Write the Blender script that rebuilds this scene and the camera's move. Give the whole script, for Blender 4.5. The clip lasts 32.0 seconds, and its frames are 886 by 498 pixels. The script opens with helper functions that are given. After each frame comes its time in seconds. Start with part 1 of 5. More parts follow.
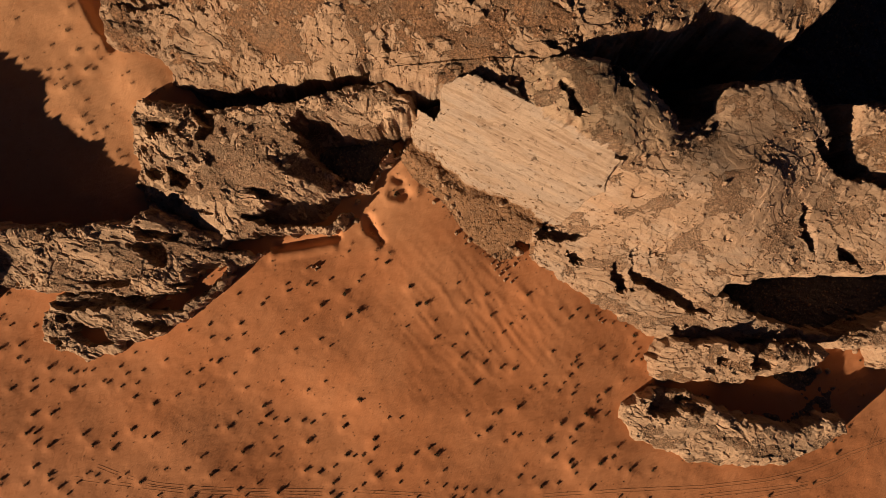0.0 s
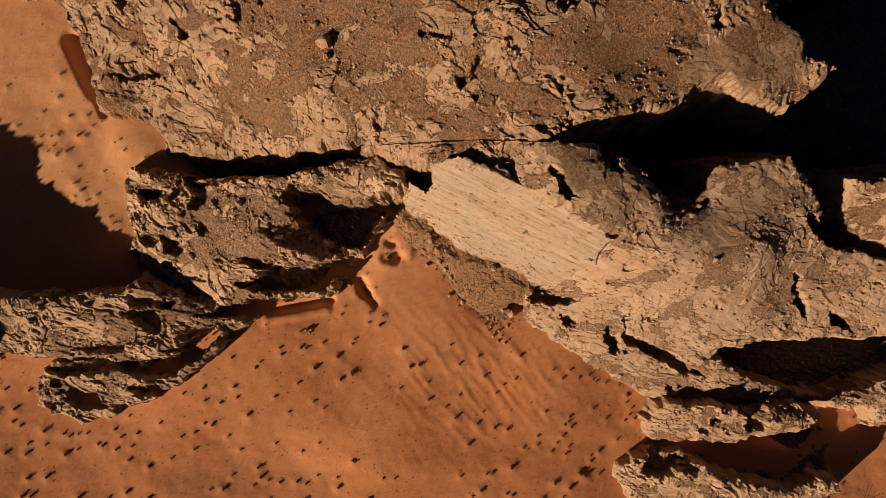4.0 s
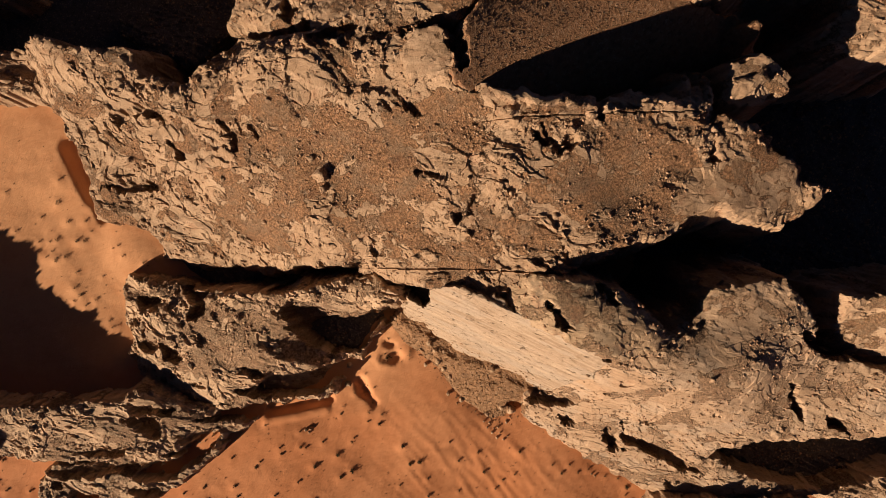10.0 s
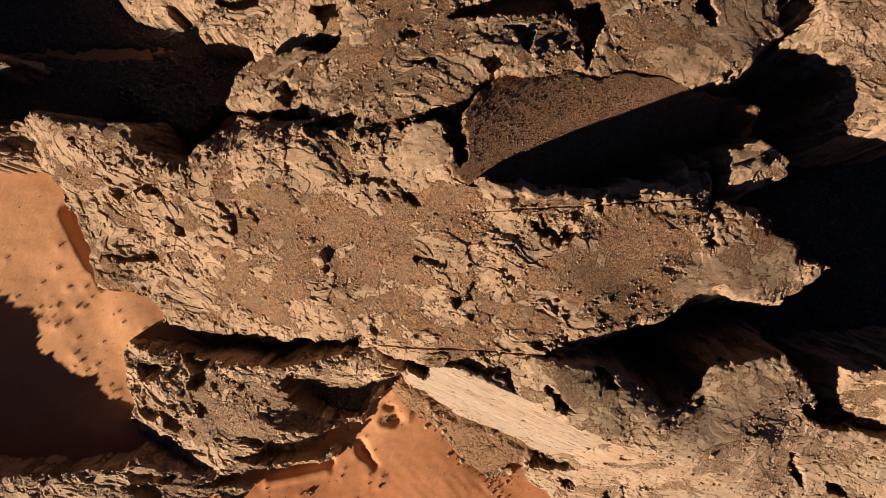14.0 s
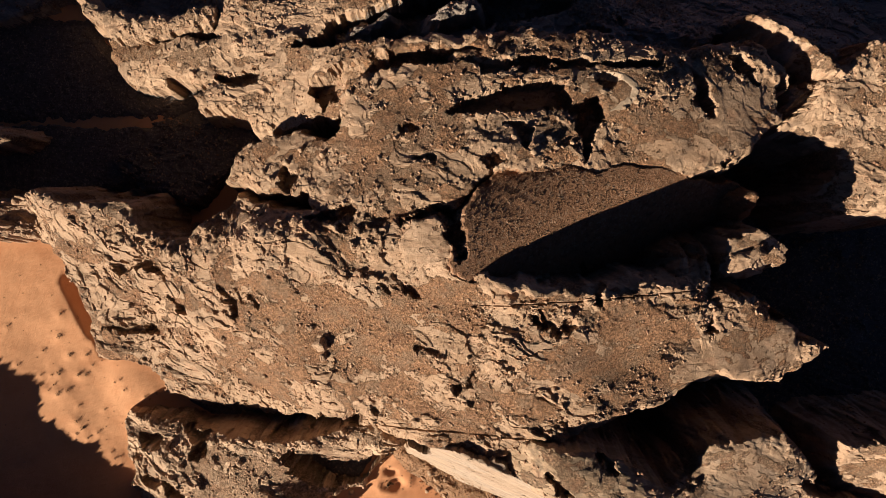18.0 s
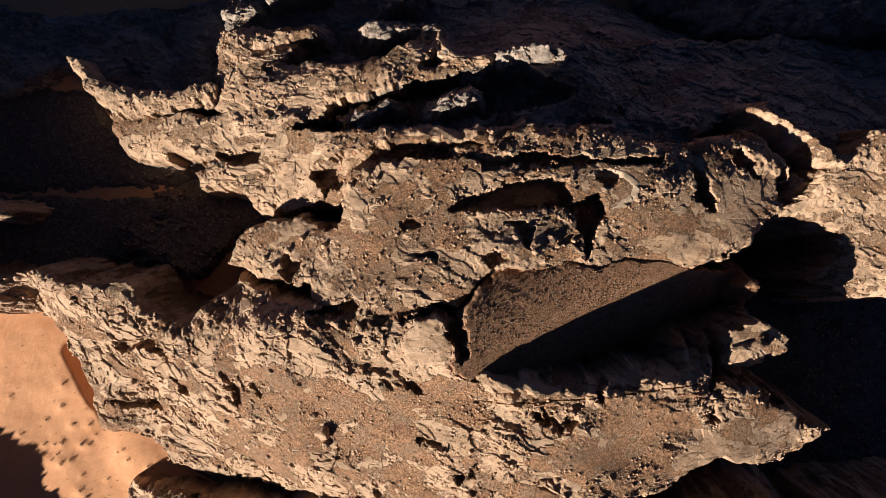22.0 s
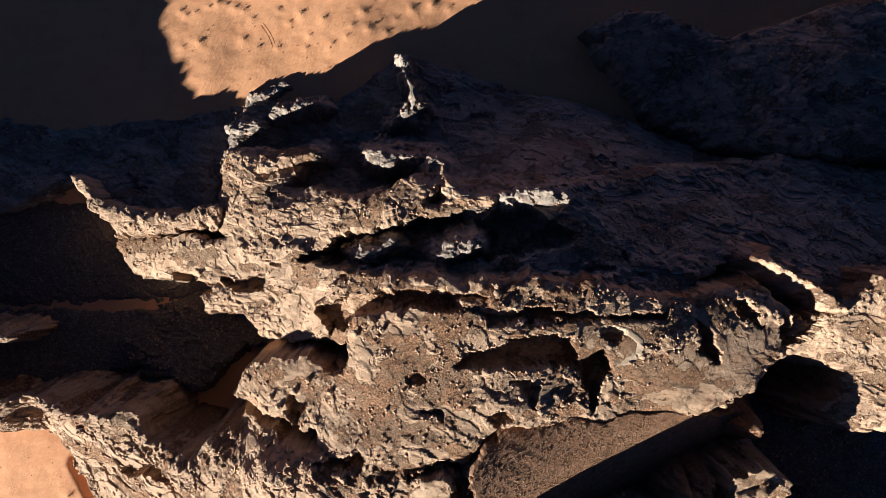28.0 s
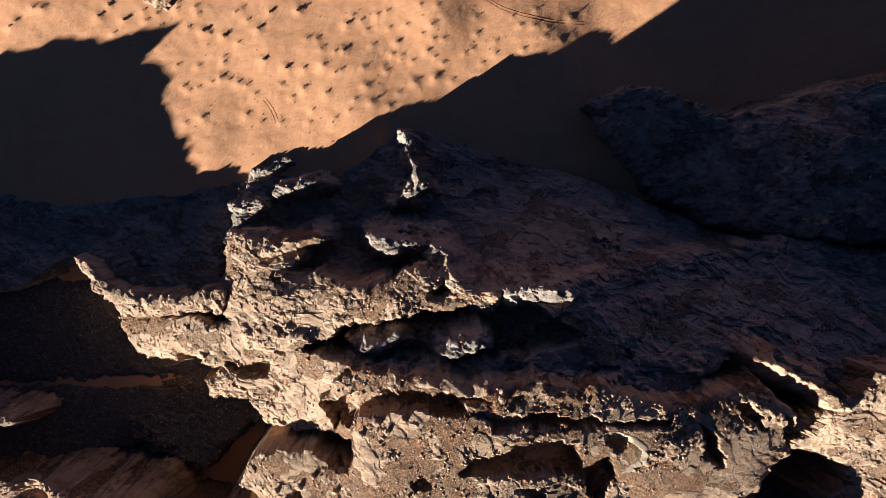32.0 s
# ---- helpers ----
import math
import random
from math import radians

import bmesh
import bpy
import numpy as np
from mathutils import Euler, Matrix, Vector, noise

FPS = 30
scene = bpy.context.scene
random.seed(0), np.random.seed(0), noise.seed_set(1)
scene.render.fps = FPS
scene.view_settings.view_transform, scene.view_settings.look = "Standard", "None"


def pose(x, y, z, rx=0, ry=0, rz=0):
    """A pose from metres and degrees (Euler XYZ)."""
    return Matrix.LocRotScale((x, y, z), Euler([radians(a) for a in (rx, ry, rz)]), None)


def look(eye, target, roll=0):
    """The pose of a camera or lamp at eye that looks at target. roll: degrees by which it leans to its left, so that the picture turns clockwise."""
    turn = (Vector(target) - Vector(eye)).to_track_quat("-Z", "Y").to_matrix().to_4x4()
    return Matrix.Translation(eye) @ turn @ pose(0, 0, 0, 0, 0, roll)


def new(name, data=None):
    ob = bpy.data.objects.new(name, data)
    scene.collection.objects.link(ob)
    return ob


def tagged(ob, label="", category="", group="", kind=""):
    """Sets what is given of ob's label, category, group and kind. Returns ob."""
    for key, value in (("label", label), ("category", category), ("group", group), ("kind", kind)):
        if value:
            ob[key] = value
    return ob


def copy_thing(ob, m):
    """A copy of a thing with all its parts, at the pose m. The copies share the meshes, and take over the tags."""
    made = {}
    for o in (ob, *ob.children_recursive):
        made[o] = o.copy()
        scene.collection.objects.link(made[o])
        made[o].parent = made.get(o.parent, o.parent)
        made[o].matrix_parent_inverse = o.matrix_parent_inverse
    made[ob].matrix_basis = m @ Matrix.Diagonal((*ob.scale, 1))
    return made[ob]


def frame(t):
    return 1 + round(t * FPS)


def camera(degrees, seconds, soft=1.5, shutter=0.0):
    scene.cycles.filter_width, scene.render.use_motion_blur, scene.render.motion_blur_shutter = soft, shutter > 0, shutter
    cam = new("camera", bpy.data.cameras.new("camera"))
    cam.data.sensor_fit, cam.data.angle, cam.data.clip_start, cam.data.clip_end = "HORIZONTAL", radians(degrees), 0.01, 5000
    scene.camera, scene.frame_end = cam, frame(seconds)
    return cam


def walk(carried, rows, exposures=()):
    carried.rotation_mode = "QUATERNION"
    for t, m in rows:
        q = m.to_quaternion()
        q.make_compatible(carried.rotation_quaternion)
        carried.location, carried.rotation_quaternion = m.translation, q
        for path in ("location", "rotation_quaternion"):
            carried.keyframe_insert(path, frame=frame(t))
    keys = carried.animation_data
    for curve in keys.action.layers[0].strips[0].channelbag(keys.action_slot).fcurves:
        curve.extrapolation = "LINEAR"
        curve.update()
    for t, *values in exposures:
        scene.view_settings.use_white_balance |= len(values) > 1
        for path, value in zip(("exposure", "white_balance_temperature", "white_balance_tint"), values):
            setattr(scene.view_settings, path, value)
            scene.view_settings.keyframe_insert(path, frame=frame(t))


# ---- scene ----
cam = camera(73.7, 32.0, soft=0.6)
METRES, EYE, TILT, LEAN, TURN = 280.0, 300.0, -90.0, 0.0, 0.0
ROWS = [
    (0.0, 0.0, 0.0000, 0.0, 0.000, 0.000, -0.0),
    (0.5, 0.0019, -0.0001, 0.0125, 0.007, 0.015, 0.03),
    (1.0, 0.0035, -0.0003, 0.0258, -0.015, -0.007, 0.06),
    (1.5, 0.0057, -0.0005, 0.0396, -0.015, -0.022, 0.08),
    (2.0, 0.0075, -0.0007, 0.0541, -0.022, -0.045, 0.12),
    (2.5, 0.009, -0.0009, 0.0693, -0.015, -0.060, 0.16),
    (3.0, 0.0104, -0.0013, 0.084, -0.007, -0.090, 0.2),
    (3.5, 0.0117, -0.0016, 0.1003, -0.000, -0.143, 0.25),
    (5.5, 0.015, -0.0029, 0.1631, -0.000, -0.158, 0.4),
    (6.0, 0.0154, -0.0033, 0.1786, -0.007, -0.173, 0.44),
    (6.5, 0.0161, -0.0036, 0.1947, 0.007, -0.203, 0.47),
    (7.0, 0.0165, -0.0037, 0.2099, 0.000, -0.232, 0.52),
    (7.5, 0.0168, -0.0040, 0.2257, -0.007, -0.240, 0.57),
    (8.0, 0.0175, -0.0043, 0.2409, 0.015, -0.277, 0.62),
    (8.5, 0.0175, -0.0045, 0.2561, 0.000, -0.277, 0.66),
    (9.0, 0.0183, -0.0045, 0.2707, 0.022, -0.300, 0.7),
    (9.5, 0.0184, -0.0052, 0.2851, 0.015, -0.262, 0.72),
    (10.0, 0.0189, -0.0051, 0.2999, 0.022, -0.292, 0.77),
    (10.5, 0.0198, -0.0048, 0.3155, 0.060, -0.345, 0.79),
    (11.0, 0.0195, -0.0055, 0.3283, 0.030, -0.270, 0.83),
    (11.5, 0.02, -0.0055, 0.343, 0.030, -0.255, 0.87),
    (12.0, 0.0201, -0.0057, 0.3572, 0.030, -0.277, 0.9),
    (12.5, 0.0205, -0.0060, 0.372, 0.030, -0.300, 0.94),
    (13.0, 0.0206, -0.0061, 0.3859, 0.022, -0.315, 0.95),
    (13.5, 0.0213, -0.0061, 0.4006, 0.030, -0.330, 0.98),
    (14.0, 0.0214, -0.0063, 0.4145, 0.022, -0.315, 1.01),
    (14.5, 0.0221, -0.0063, 0.4294, 0.045, -0.345, 1.05),
    (16.5, 0.0232, -0.0071, 0.4898, 0.030, -0.420, 1.18),
    (17.0, 0.0238, -0.0073, 0.5046, 0.038, -0.443, 1.22),
    (17.5, 0.0239, -0.0075, 0.5201, 0.030, -0.465, 1.25),
    (18.0, 0.0242, -0.0079, 0.5351, 0.030, -0.465, 1.27),
    (18.5, 0.0244, -0.0079, 0.5507, 0.022, -0.480, 1.31),
    (19.0, 0.0246, -0.0080, 0.566, 0.030, -0.495, 1.35),
    (19.5, 0.0249, -0.0079, 0.5818, 0.038, -0.495, 1.39),
    (20.0, 0.0249, -0.0081, 0.5974, 0.038, -0.480, 1.43),
    (20.5, 0.0249, -0.0081, 0.6134, 0.030, -0.510, 1.45),
    (21.0, 0.0249, -0.0084, 0.6286, 0.030, -0.555, 1.48),
    (21.5, 0.0249, -0.0084, 0.6448, 0.030, -0.562, 1.52),
    (22.0, 0.025, -0.0087, 0.6595, 0.030, -0.593, 1.53),
    (22.5, 0.0249, -0.0087, 0.6751, 0.030, -0.593, 1.55),
    (23.0, 0.0248, -0.0087, 0.6905, 0.022, -0.600, 1.57),
    (23.5, 0.0246, -0.0088, 0.7063, 0.030, -0.570, 1.61),
    (24.0, 0.0246, -0.0088, 0.7222, 0.038, -0.570, 1.64),
    (24.5, 0.0243, -0.0089, 0.7389, 0.038, -0.600, 1.66),
    (25.0, 0.0242, -0.0091, 0.7551, 0.038, -0.615, 1.69),
    (25.5, 0.0242, -0.0092, 0.7722, 0.038, -0.622, 1.7),
    (27.5, 0.0242, -0.0095, 0.8422, 0.030, -0.705, 1.81),
    (28.0, 0.0241, -0.0096, 0.8597, 0.022, -0.728, 1.82),
    (28.5, 0.0239, -0.0096, 0.8778, 0.015, -0.788, 1.84),
    (29.0, 0.0237, -0.0096, 0.8951, 0.007, -0.810, 1.88),
    (29.5, 0.0238, -0.0096, 0.913, 0.015, -0.818, 1.93),
    (30.0, 0.0236, -0.0096, 0.9305, 0.007, -0.833, 1.95),
    (30.5, 0.0234, -0.0095, 0.9481, 0.015, -0.870, 1.97),
    (31.0, 0.0232, -0.0095, 0.9648, 0.015, -0.907, 1.99),
    (31.5, 0.0229, -0.0095, 0.9824, 0.007, -0.930, 2.01),
    (32.0, 0.0227, -0.0093, 0.9989, 0.007, -0.953, 2.03),
]
walk(cam, [(t, pose(0, 0, EYE, TILT, LEAN, TURN) @ pose(METRES * x, METRES * y, METRES * z, 90 + pitch, roll, yaw)) for t, x, y, z, yaw, pitch, roll in ROWS],
     [(0, 0.51, 6860, 20), (6, 0.7, 6720, 18), (11, 0.98, 6150, 14), (16, 1.2, 5650, 10), (20, 1.48, 5300, 8), (25, 1.78, 4900, 5), (32, 2.07, 4750, 4)])

# ---- light ----
SUN_AZ, SUN_EL = 37.0, 16.5          # where the shadows point (from +x towards +y), and the sun's height
world = bpy.data.worlds.new("sky")
scene.world = world
world.use_nodes = True
sky = world.node_tree.nodes.new("ShaderNodeTexSky")
sky.sky_type, sky.sun_disc = 'NISHITA', False
sky.air_density, sky.dust_density, sky.altitude = 0.08, 0.08, 900
sky.ozone_density = 1.5
sky.sun_elevation = radians(SUN_EL)
sky.sun_rotation = radians(270 - SUN_AZ)
back = world.node_tree.nodes["Background"]
back.inputs["Strength"].default_value = 0.05
world.node_tree.links.new(sky.outputs[0], back.inputs["Color"])
sun = new("sun", bpy.data.lights.new("sun", "SUN"))
sun.data.energy, sun.data.angle, sun.data.color = 5.0, radians(0.53), (1.0, 0.81, 0.56)
toward = Vector((-math.cos(radians(SUN_AZ)) * math.cos(radians(SUN_EL)), -math.sin(radians(SUN_AZ)) * math.cos(radians(SUN_EL)), math.sin(radians(SUN_EL))))
sun.matrix_world = look(toward * 400, (0, 0, 0))

# ---- materials ----


class Nodes:
    """Short hand for a procedural material."""

    def __init__(self, name):
        self.mat = bpy.data.materials.new(name)
        self.mat.use_nodes = True
        self.tree = self.mat.node_tree
        self.bsdf = self.tree.nodes["Principled BSDF"]
        self.bsdf.inputs["Specular IOR Level"].default_value = 0.15
        self.geo = self.tree.nodes.new("ShaderNodeNewGeometry")

    def link(self, a, b):
        self.tree.links.new(a, b)

    def turned(self, angle=0.0, scale=(1, 1, 1)):
        m = self.tree.nodes.new("ShaderNodeMapping")
        m.vector_type = 'TEXTURE'
        m.inputs["Rotation"].default_value = (0, 0, radians(-angle))
        m.inputs["Scale"].default_value = [1 / c for c in scale]
        self.link(self.geo.outputs["Position"], m.inputs["Vector"])
        return m.outputs[0]

    def noise(self, scale, detail=6, rough=0.6, at=None, distortion=0.0):
        n = self.tree.nodes.new("ShaderNodeTexNoise")
        n.inputs["Scale"].default_value, n.inputs["Detail"].default_value = scale, detail
        n.inputs["Roughness"].default_value, n.inputs["Distortion"].default_value = rough, distortion
        self.link(at or self.geo.outputs["Position"], n.inputs["Vector"])
        return n.outputs["Fac"]

    def cells(self, scale, at=None, feature='F1', out="Distance"):
        n = self.tree.nodes.new("ShaderNodeTexVoronoi")
        n.feature = feature
        n.inputs["Scale"].default_value = scale
        self.link(at or self.geo.outputs["Position"], n.inputs["Vector"])
        return n.outputs[out]

    def ramp(self, fac, a, b, va=0.0, vb=1.0):
        n = self.tree.nodes.new("ShaderNodeMapRange")
        n.interpolation_type = 'SMOOTHSTEP'
        for k, v in (("From Min", a), ("From Max", b), ("To Min", va), ("To Max", vb)):
            n.inputs[k].default_value = v
        self.link(fac, n.inputs["Value"])
        return n.outputs[0]

    def mix(self, fac, a, b, blend='MIX'):
        n = self.tree.nodes.new("ShaderNodeMix")
        n.data_type, n.blend_type = 'RGBA', blend
        for k, v in ((0, fac), (6, a), (7, b)):
            if isinstance(v, (int, float)):
                n.inputs[k].default_value = v
            elif isinstance(v, tuple):
                n.inputs[k].default_value = (*v, 1)
            else:
                self.link(v, n.inputs[k])
        return n.outputs[2]

    def math(self, op, a, b):
        n = self.tree.nodes.new("ShaderNodeMath")
        n.operation = op
        for k, v in ((0, a), (1, b)):
            if isinstance(v, (int, float)):
                n.inputs[k].default_value = v
            else:
                self.link(v, n.inputs[k])
        return n.outputs[0]

    def bump(self, height, distance, strength=1.0, below=None):
        n = self.tree.nodes.new("ShaderNodeBump")
        n.inputs["Strength"].default_value, n.inputs["Distance"].default_value = strength, distance
        self.link(height, n.inputs["Height"])
        if below:
            self.link(below, n.inputs["Normal"])
        return n.outputs[0]

    def done(self, color, normal=None, rough=0.9):
        if isinstance(color, tuple):
            self.bsdf.inputs["Base Color"].default_value = (*color, 1)
        else:
            self.link(color, self.bsdf.inputs["Base Color"])
        if normal:
            self.link(normal, self.bsdf.inputs["Normal"])
        self.bsdf.inputs["Roughness"].default_value = rough
        return self.mat


def rock_material(name, pale, mid, dark, gravel, varnish=0.5, relief=1.0, dip=16, thin=0.4, streak=0.0):
    """Desert sandstone: smooth pale sheets, slanting strata, dark varnish, gravel where it lies."""
    n = Nodes(name)
    layers = n.turned(dip, (thin, 1.0, 0.6))
    bands = n.noise(0.30, 7, 0.6, layers, 0.3)
    grain = n.noise(2.6, 6, 0.85)
    col = n.mix(n.ramp(bands, 0.44, 0.60), mid, pale)
    col = n.mix(n.ramp(n.noise(0.085, 8, 0.72, n.turned(dip, (0.6, 1, 1)), 0.5), 0.60 - 0.14 * varnish, 0.66 - 0.14 * varnish, 0, 0.55), col, dark)
    col = n.mix(n.ramp(n.noise(0.6, 6, 0.68, n.turned(dip, (0.5, 1, 1))), 0.60, 0.66, 0, 0.6), col, dark)
    col = n.mix(n.ramp(n.noise(0.05, 6, 0.65), 0.53, 0.62, 0, 0.35), col, tuple(0.5 * (a + b) for a, b in zip(mid, (0.28, 0.215, 0.155))))
    col = n.mix(n.ramp(n.noise(0.14, 7, 0.7), 0.56, 0.63, 0, 0.35 if relief > 0.5 else 0), col, (0.245, 0.122, 0.07))
    if streak:
        lines = n.noise(0.7, 6, 0.6, n.turned(dip, (0.05, 1.0, 0.6)), 0.2)
        col = n.mix(n.ramp(lines, 0.53, 0.60, 0, streak), col, dark)
        col = n.mix(n.ramp(n.noise(0.10, 4, 0.6, n.turned(dip, (0.4, 1, 1))), 0.50, 0.60, 0, 0.8 * streak), col, (0.265, 0.215, 0.170))
        dashes = n.noise(0.95, 5, 0.7, n.turned(dip, (0.22, 1.0, 0.6)), 0.3)
        col = n.mix(n.ramp(dashes, 0.60, 0.645, 0, 0.85), col, tuple(0.55 * c for c in dark))
    lies = n.tree.nodes.new("ShaderNodeAttribute")
    lies.attribute_name = "gravel"
    loose = n.ramp(n.math('ADD', lies.outputs["Fac"], n.math('MULTIPLY', n.math('SUBTRACT', n.noise(0.3, 10, 0.75), 0.48), 3.4)), 0.40, 0.60)
    stones = n.cells(1.5, out="Color")
    tone = n.tree.nodes.new("ShaderNodeSeparateColor")
    n.link(stones, tone.inputs[0])
    pebbles = n.mix(n.ramp(tone.outputs[0], 0.15, 0.95), tuple(0.62 * c for c in gravel), tuple(1.45 * c for c in gravel))
    pebbles = n.mix(n.ramp(n.noise(0.09, 7, 0.7), 0.47, 0.60, 0, 0.75), pebbles, n.mix(n.ramp(tone.outputs[2], 0.2, 0.8), tuple(0.75 * c for c in mid), pale))
    pebbles = n.mix(n.ramp(n.noise(0.17, 7, 0.7, n.turned(dip, (0.6, 1, 1))), 0.52, 0.62, 0, 0.6), pebbles, n.mix(n.ramp(tone.outputs[1], 0.1, 0.9), (0.13, 0.062, 0.034), (0.33, 0.165, 0.088)))
    pebbles = n.mix(n.math('MULTIPLY', n.ramp(tone.outputs[1], 0.80, 0.86), n.ramp(n.cells(1.5), 0.45, 0.25)), pebbles, pale)
    # dark specks stand in for the small shadows among the pebbles
    pebbles = n.mix(n.ramp(n.noise(2.4, 4, 0.8), 0.54, 0.62, 0, 0.8), pebbles, tuple(0.3 * c for c in gravel))
    col = n.mix(n.math('MULTIPLY', loose, 0.92), col, pebbles)
    col = n.mix(n.math('ADD', 0.35, n.math('MULTIPLY', loose, 0.45)) if relief > 0.5 else 0.4, col, n.mix(n.ramp(grain, 0.38, 0.62), (0.26, 0.26, 0.27), (0.80, 0.79, 0.77)), 'OVERLAY')
    nor = n.bump(n.noise(0.22, 5, 0.55, layers, 0.3), 0.9 * relief, 0.8)
    nor = n.bump(n.noise(0.75, 7, 0.68), 0.5 * relief, 0.9, nor)
    nor = n.bump(n.math('MULTIPLY', n.noise(1.2, 7, 0.85), n.math('ADD', loose, 0.16)), 2.0 * relief, 1.0, nor)
    return n.done(col, nor, 0.92)


MATS = {}
MATS['rock'] = rock_material("weathered sandstone", (0.366, 0.244, 0.156), (0.300, 0.191, 0.118), (0.117, 0.076, 0.050), (0.307, 0.174, 0.095), 0.45)
MATS['brown'] = rock_material("brown sandstone", (0.424, 0.287, 0.184), (0.348, 0.226, 0.140), (0.144, 0.095, 0.064), (0.355, 0.217, 0.129), 0.45)
MATS['plateau'] = rock_material("plateau sandstone", (0.333, 0.220, 0.140), (0.277, 0.175, 0.106), (0.119, 0.075, 0.048), (0.329, 0.175, 0.091), 0.4)
MATS['hill'] = rock_material("layered hillside sandstone", (0.350, 0.235, 0.152), (0.300, 0.194, 0.121), (0.154, 0.098, 0.065), (0.308, 0.190, 0.115), 0.05, 0.7, 25, 0.16, 0.35)
MATS['varnish'] = rock_material("varnished sandstone", (0.339, 0.230, 0.144), (0.245, 0.163, 0.099), (0.110, 0.081, 0.057), (0.263, 0.164, 0.098), 0.6, 0.7)
MATS['slab'] = rock_material("pale slab sandstone", (0.323, 0.235, 0.164), (0.277, 0.197, 0.136), (0.169, 0.108, 0.067), (0.277, 0.186, 0.122), 0.1, 0.5, 27, 0.08, 0.5)
# greyer, darker sandstone copy that paints in the shade of sunless sides
MATS['shade'] = rock_material("sandstone toned for shade", (0.269, 0.210, 0.167), (0.193, 0.150, 0.120), (0.092, 0.074, 0.063), (0.200, 0.156, 0.124), 0.5, 0.9)


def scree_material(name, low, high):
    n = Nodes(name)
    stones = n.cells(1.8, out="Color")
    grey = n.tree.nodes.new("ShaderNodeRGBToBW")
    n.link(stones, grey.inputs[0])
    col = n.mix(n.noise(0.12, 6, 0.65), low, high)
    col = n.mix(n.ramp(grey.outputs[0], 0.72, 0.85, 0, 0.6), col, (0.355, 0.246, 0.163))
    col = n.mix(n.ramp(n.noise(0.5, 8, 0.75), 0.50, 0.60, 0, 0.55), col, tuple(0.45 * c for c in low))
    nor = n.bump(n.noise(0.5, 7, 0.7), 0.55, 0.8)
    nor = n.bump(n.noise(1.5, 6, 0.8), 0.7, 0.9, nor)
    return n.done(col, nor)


def stone_material():
    """Loose stones, each with a tone of its own."""
    n = Nodes("loose red-brown stones")
    col = n.mix(n.ramp(n.geo.outputs["Random Per Island"], 0.0, 0.75), (0.20, 0.105, 0.062), (0.36, 0.225, 0.138))
    col = n.mix(n.ramp(n.noise(3.0, 4, 0.7), 0.45, 0.65, 0, 0.5), col, (0.14, 0.085, 0.055))
    return n.done(col, n.bump(n.noise(4.0, 4), 0.1, 0.6), 0.92)


MATS['stone'] = stone_material()
MATS['scree'] = scree_material("brown scree", (0.185, 0.095, 0.050), (0.308, 0.160, 0.085))
# colour darkened to stand in for deep shade on canyon and hollow floors
MATS['gloom'] = scree_material("canyon floor with painted shade", (0.085, 0.07, 0.062), (0.14, 0.115, 0.10))
MATS['talus'] = scree_material("sandy scree", (0.169, 0.093, 0.049), (0.308, 0.164, 0.083))


def sand_material():
    n = Nodes("orange sand")
    col = n.mix(n.ramp(n.noise(0.02, 5, 0.6), 0.35, 0.68), (0.445, 0.172, 0.071), (0.491, 0.210, 0.095))
    spot = n.tree.nodes.new("ShaderNodeSeparateXYZ")
    n.link(n.geo.outputs["Position"], spot.inputs[0])
    col = n.mix(n.ramp(n.math('ADD', spot.outputs[1], n.math('MULTIPLY', n.noise(0.03, 4), 60)), 10, 90), col, (0.515, 0.256, 0.125))
    col = n.mix(n.ramp(n.noise(0.11, 7, 0.65), 0.45, 0.7, 0, 0.3), col, (0.374, 0.145, 0.057))
    col = n.mix(n.ramp(n.noise(2.2, 5, 0.65), 0.5, 0.75, 0, 0.3), col, (0.515, 0.245, 0.118))
    nor = n.bump(n.noise(0.22, 6, 0.6, n.turned(58, (1, 0.4, 1))), 0.6, 0.7)
    nor = n.bump(n.noise(0.3, 8, 0.7, n.turned(-52, (0.3, 1, 1)), 0.6), 0.40, 0.6, nor)
    nor = n.bump(n.noise(1.6, 5, 0.6), 0.10, 0.4, nor)
    return n.done(col, nor, 0.95)


MATS['sand'] = sand_material()

# ---- relief ----
STEP = 0.45
XS = np.arange(-325, 285 + STEP, STEP, dtype=np.float32)
YS = np.arange(-165, 435 + STEP, STEP, dtype=np.float32)
GX, GY = np.meshgrid(XS, YS)


def perlin(x, y, seed):
    """Gradient noise in about -1..1 for arrays of places."""
    table = np.random.RandomState(seed).permutation(256).astype(np.int32)
    angle = np.random.RandomState(seed + 999).uniform(0, 2 * math.pi, 256).astype(np.float32)
    gx, gy = np.cos(angle), np.sin(angle)
    xi, yi = np.floor(x).astype(np.int32), np.floor(y).astype(np.int32)
    fx, fy = (x - xi).astype(np.float32), (y - yi).astype(np.float32)
    u, v = fx * fx * fx * (fx * (fx * 6 - 15) + 10), fy * fy * fy * (fy * (fy * 6 - 15) + 10)

    def corner(dx, dy):
        h = table[(table[(xi + dx) & 255] + yi + dy) & 255]
        return gx[h] * (fx - dx) + gy[h] * (fy - dy)
    a, b = corner(0, 0), corner(1, 0)
    c, d = corner(0, 1), corner(1, 1)
    low = a + u * (b - a)
    return 1.5 * (low + v * (c + u * (d - c) - low))


def fbm(x, y, seed, octaves=4, gain=0.5):
    total, size = 0, 1.0
    for k in range(octaves):
        total = total + size * perlin(x * 2.03 ** k, y * 2.03 ** k, seed + 31 * k)
        size *= gain
    return total


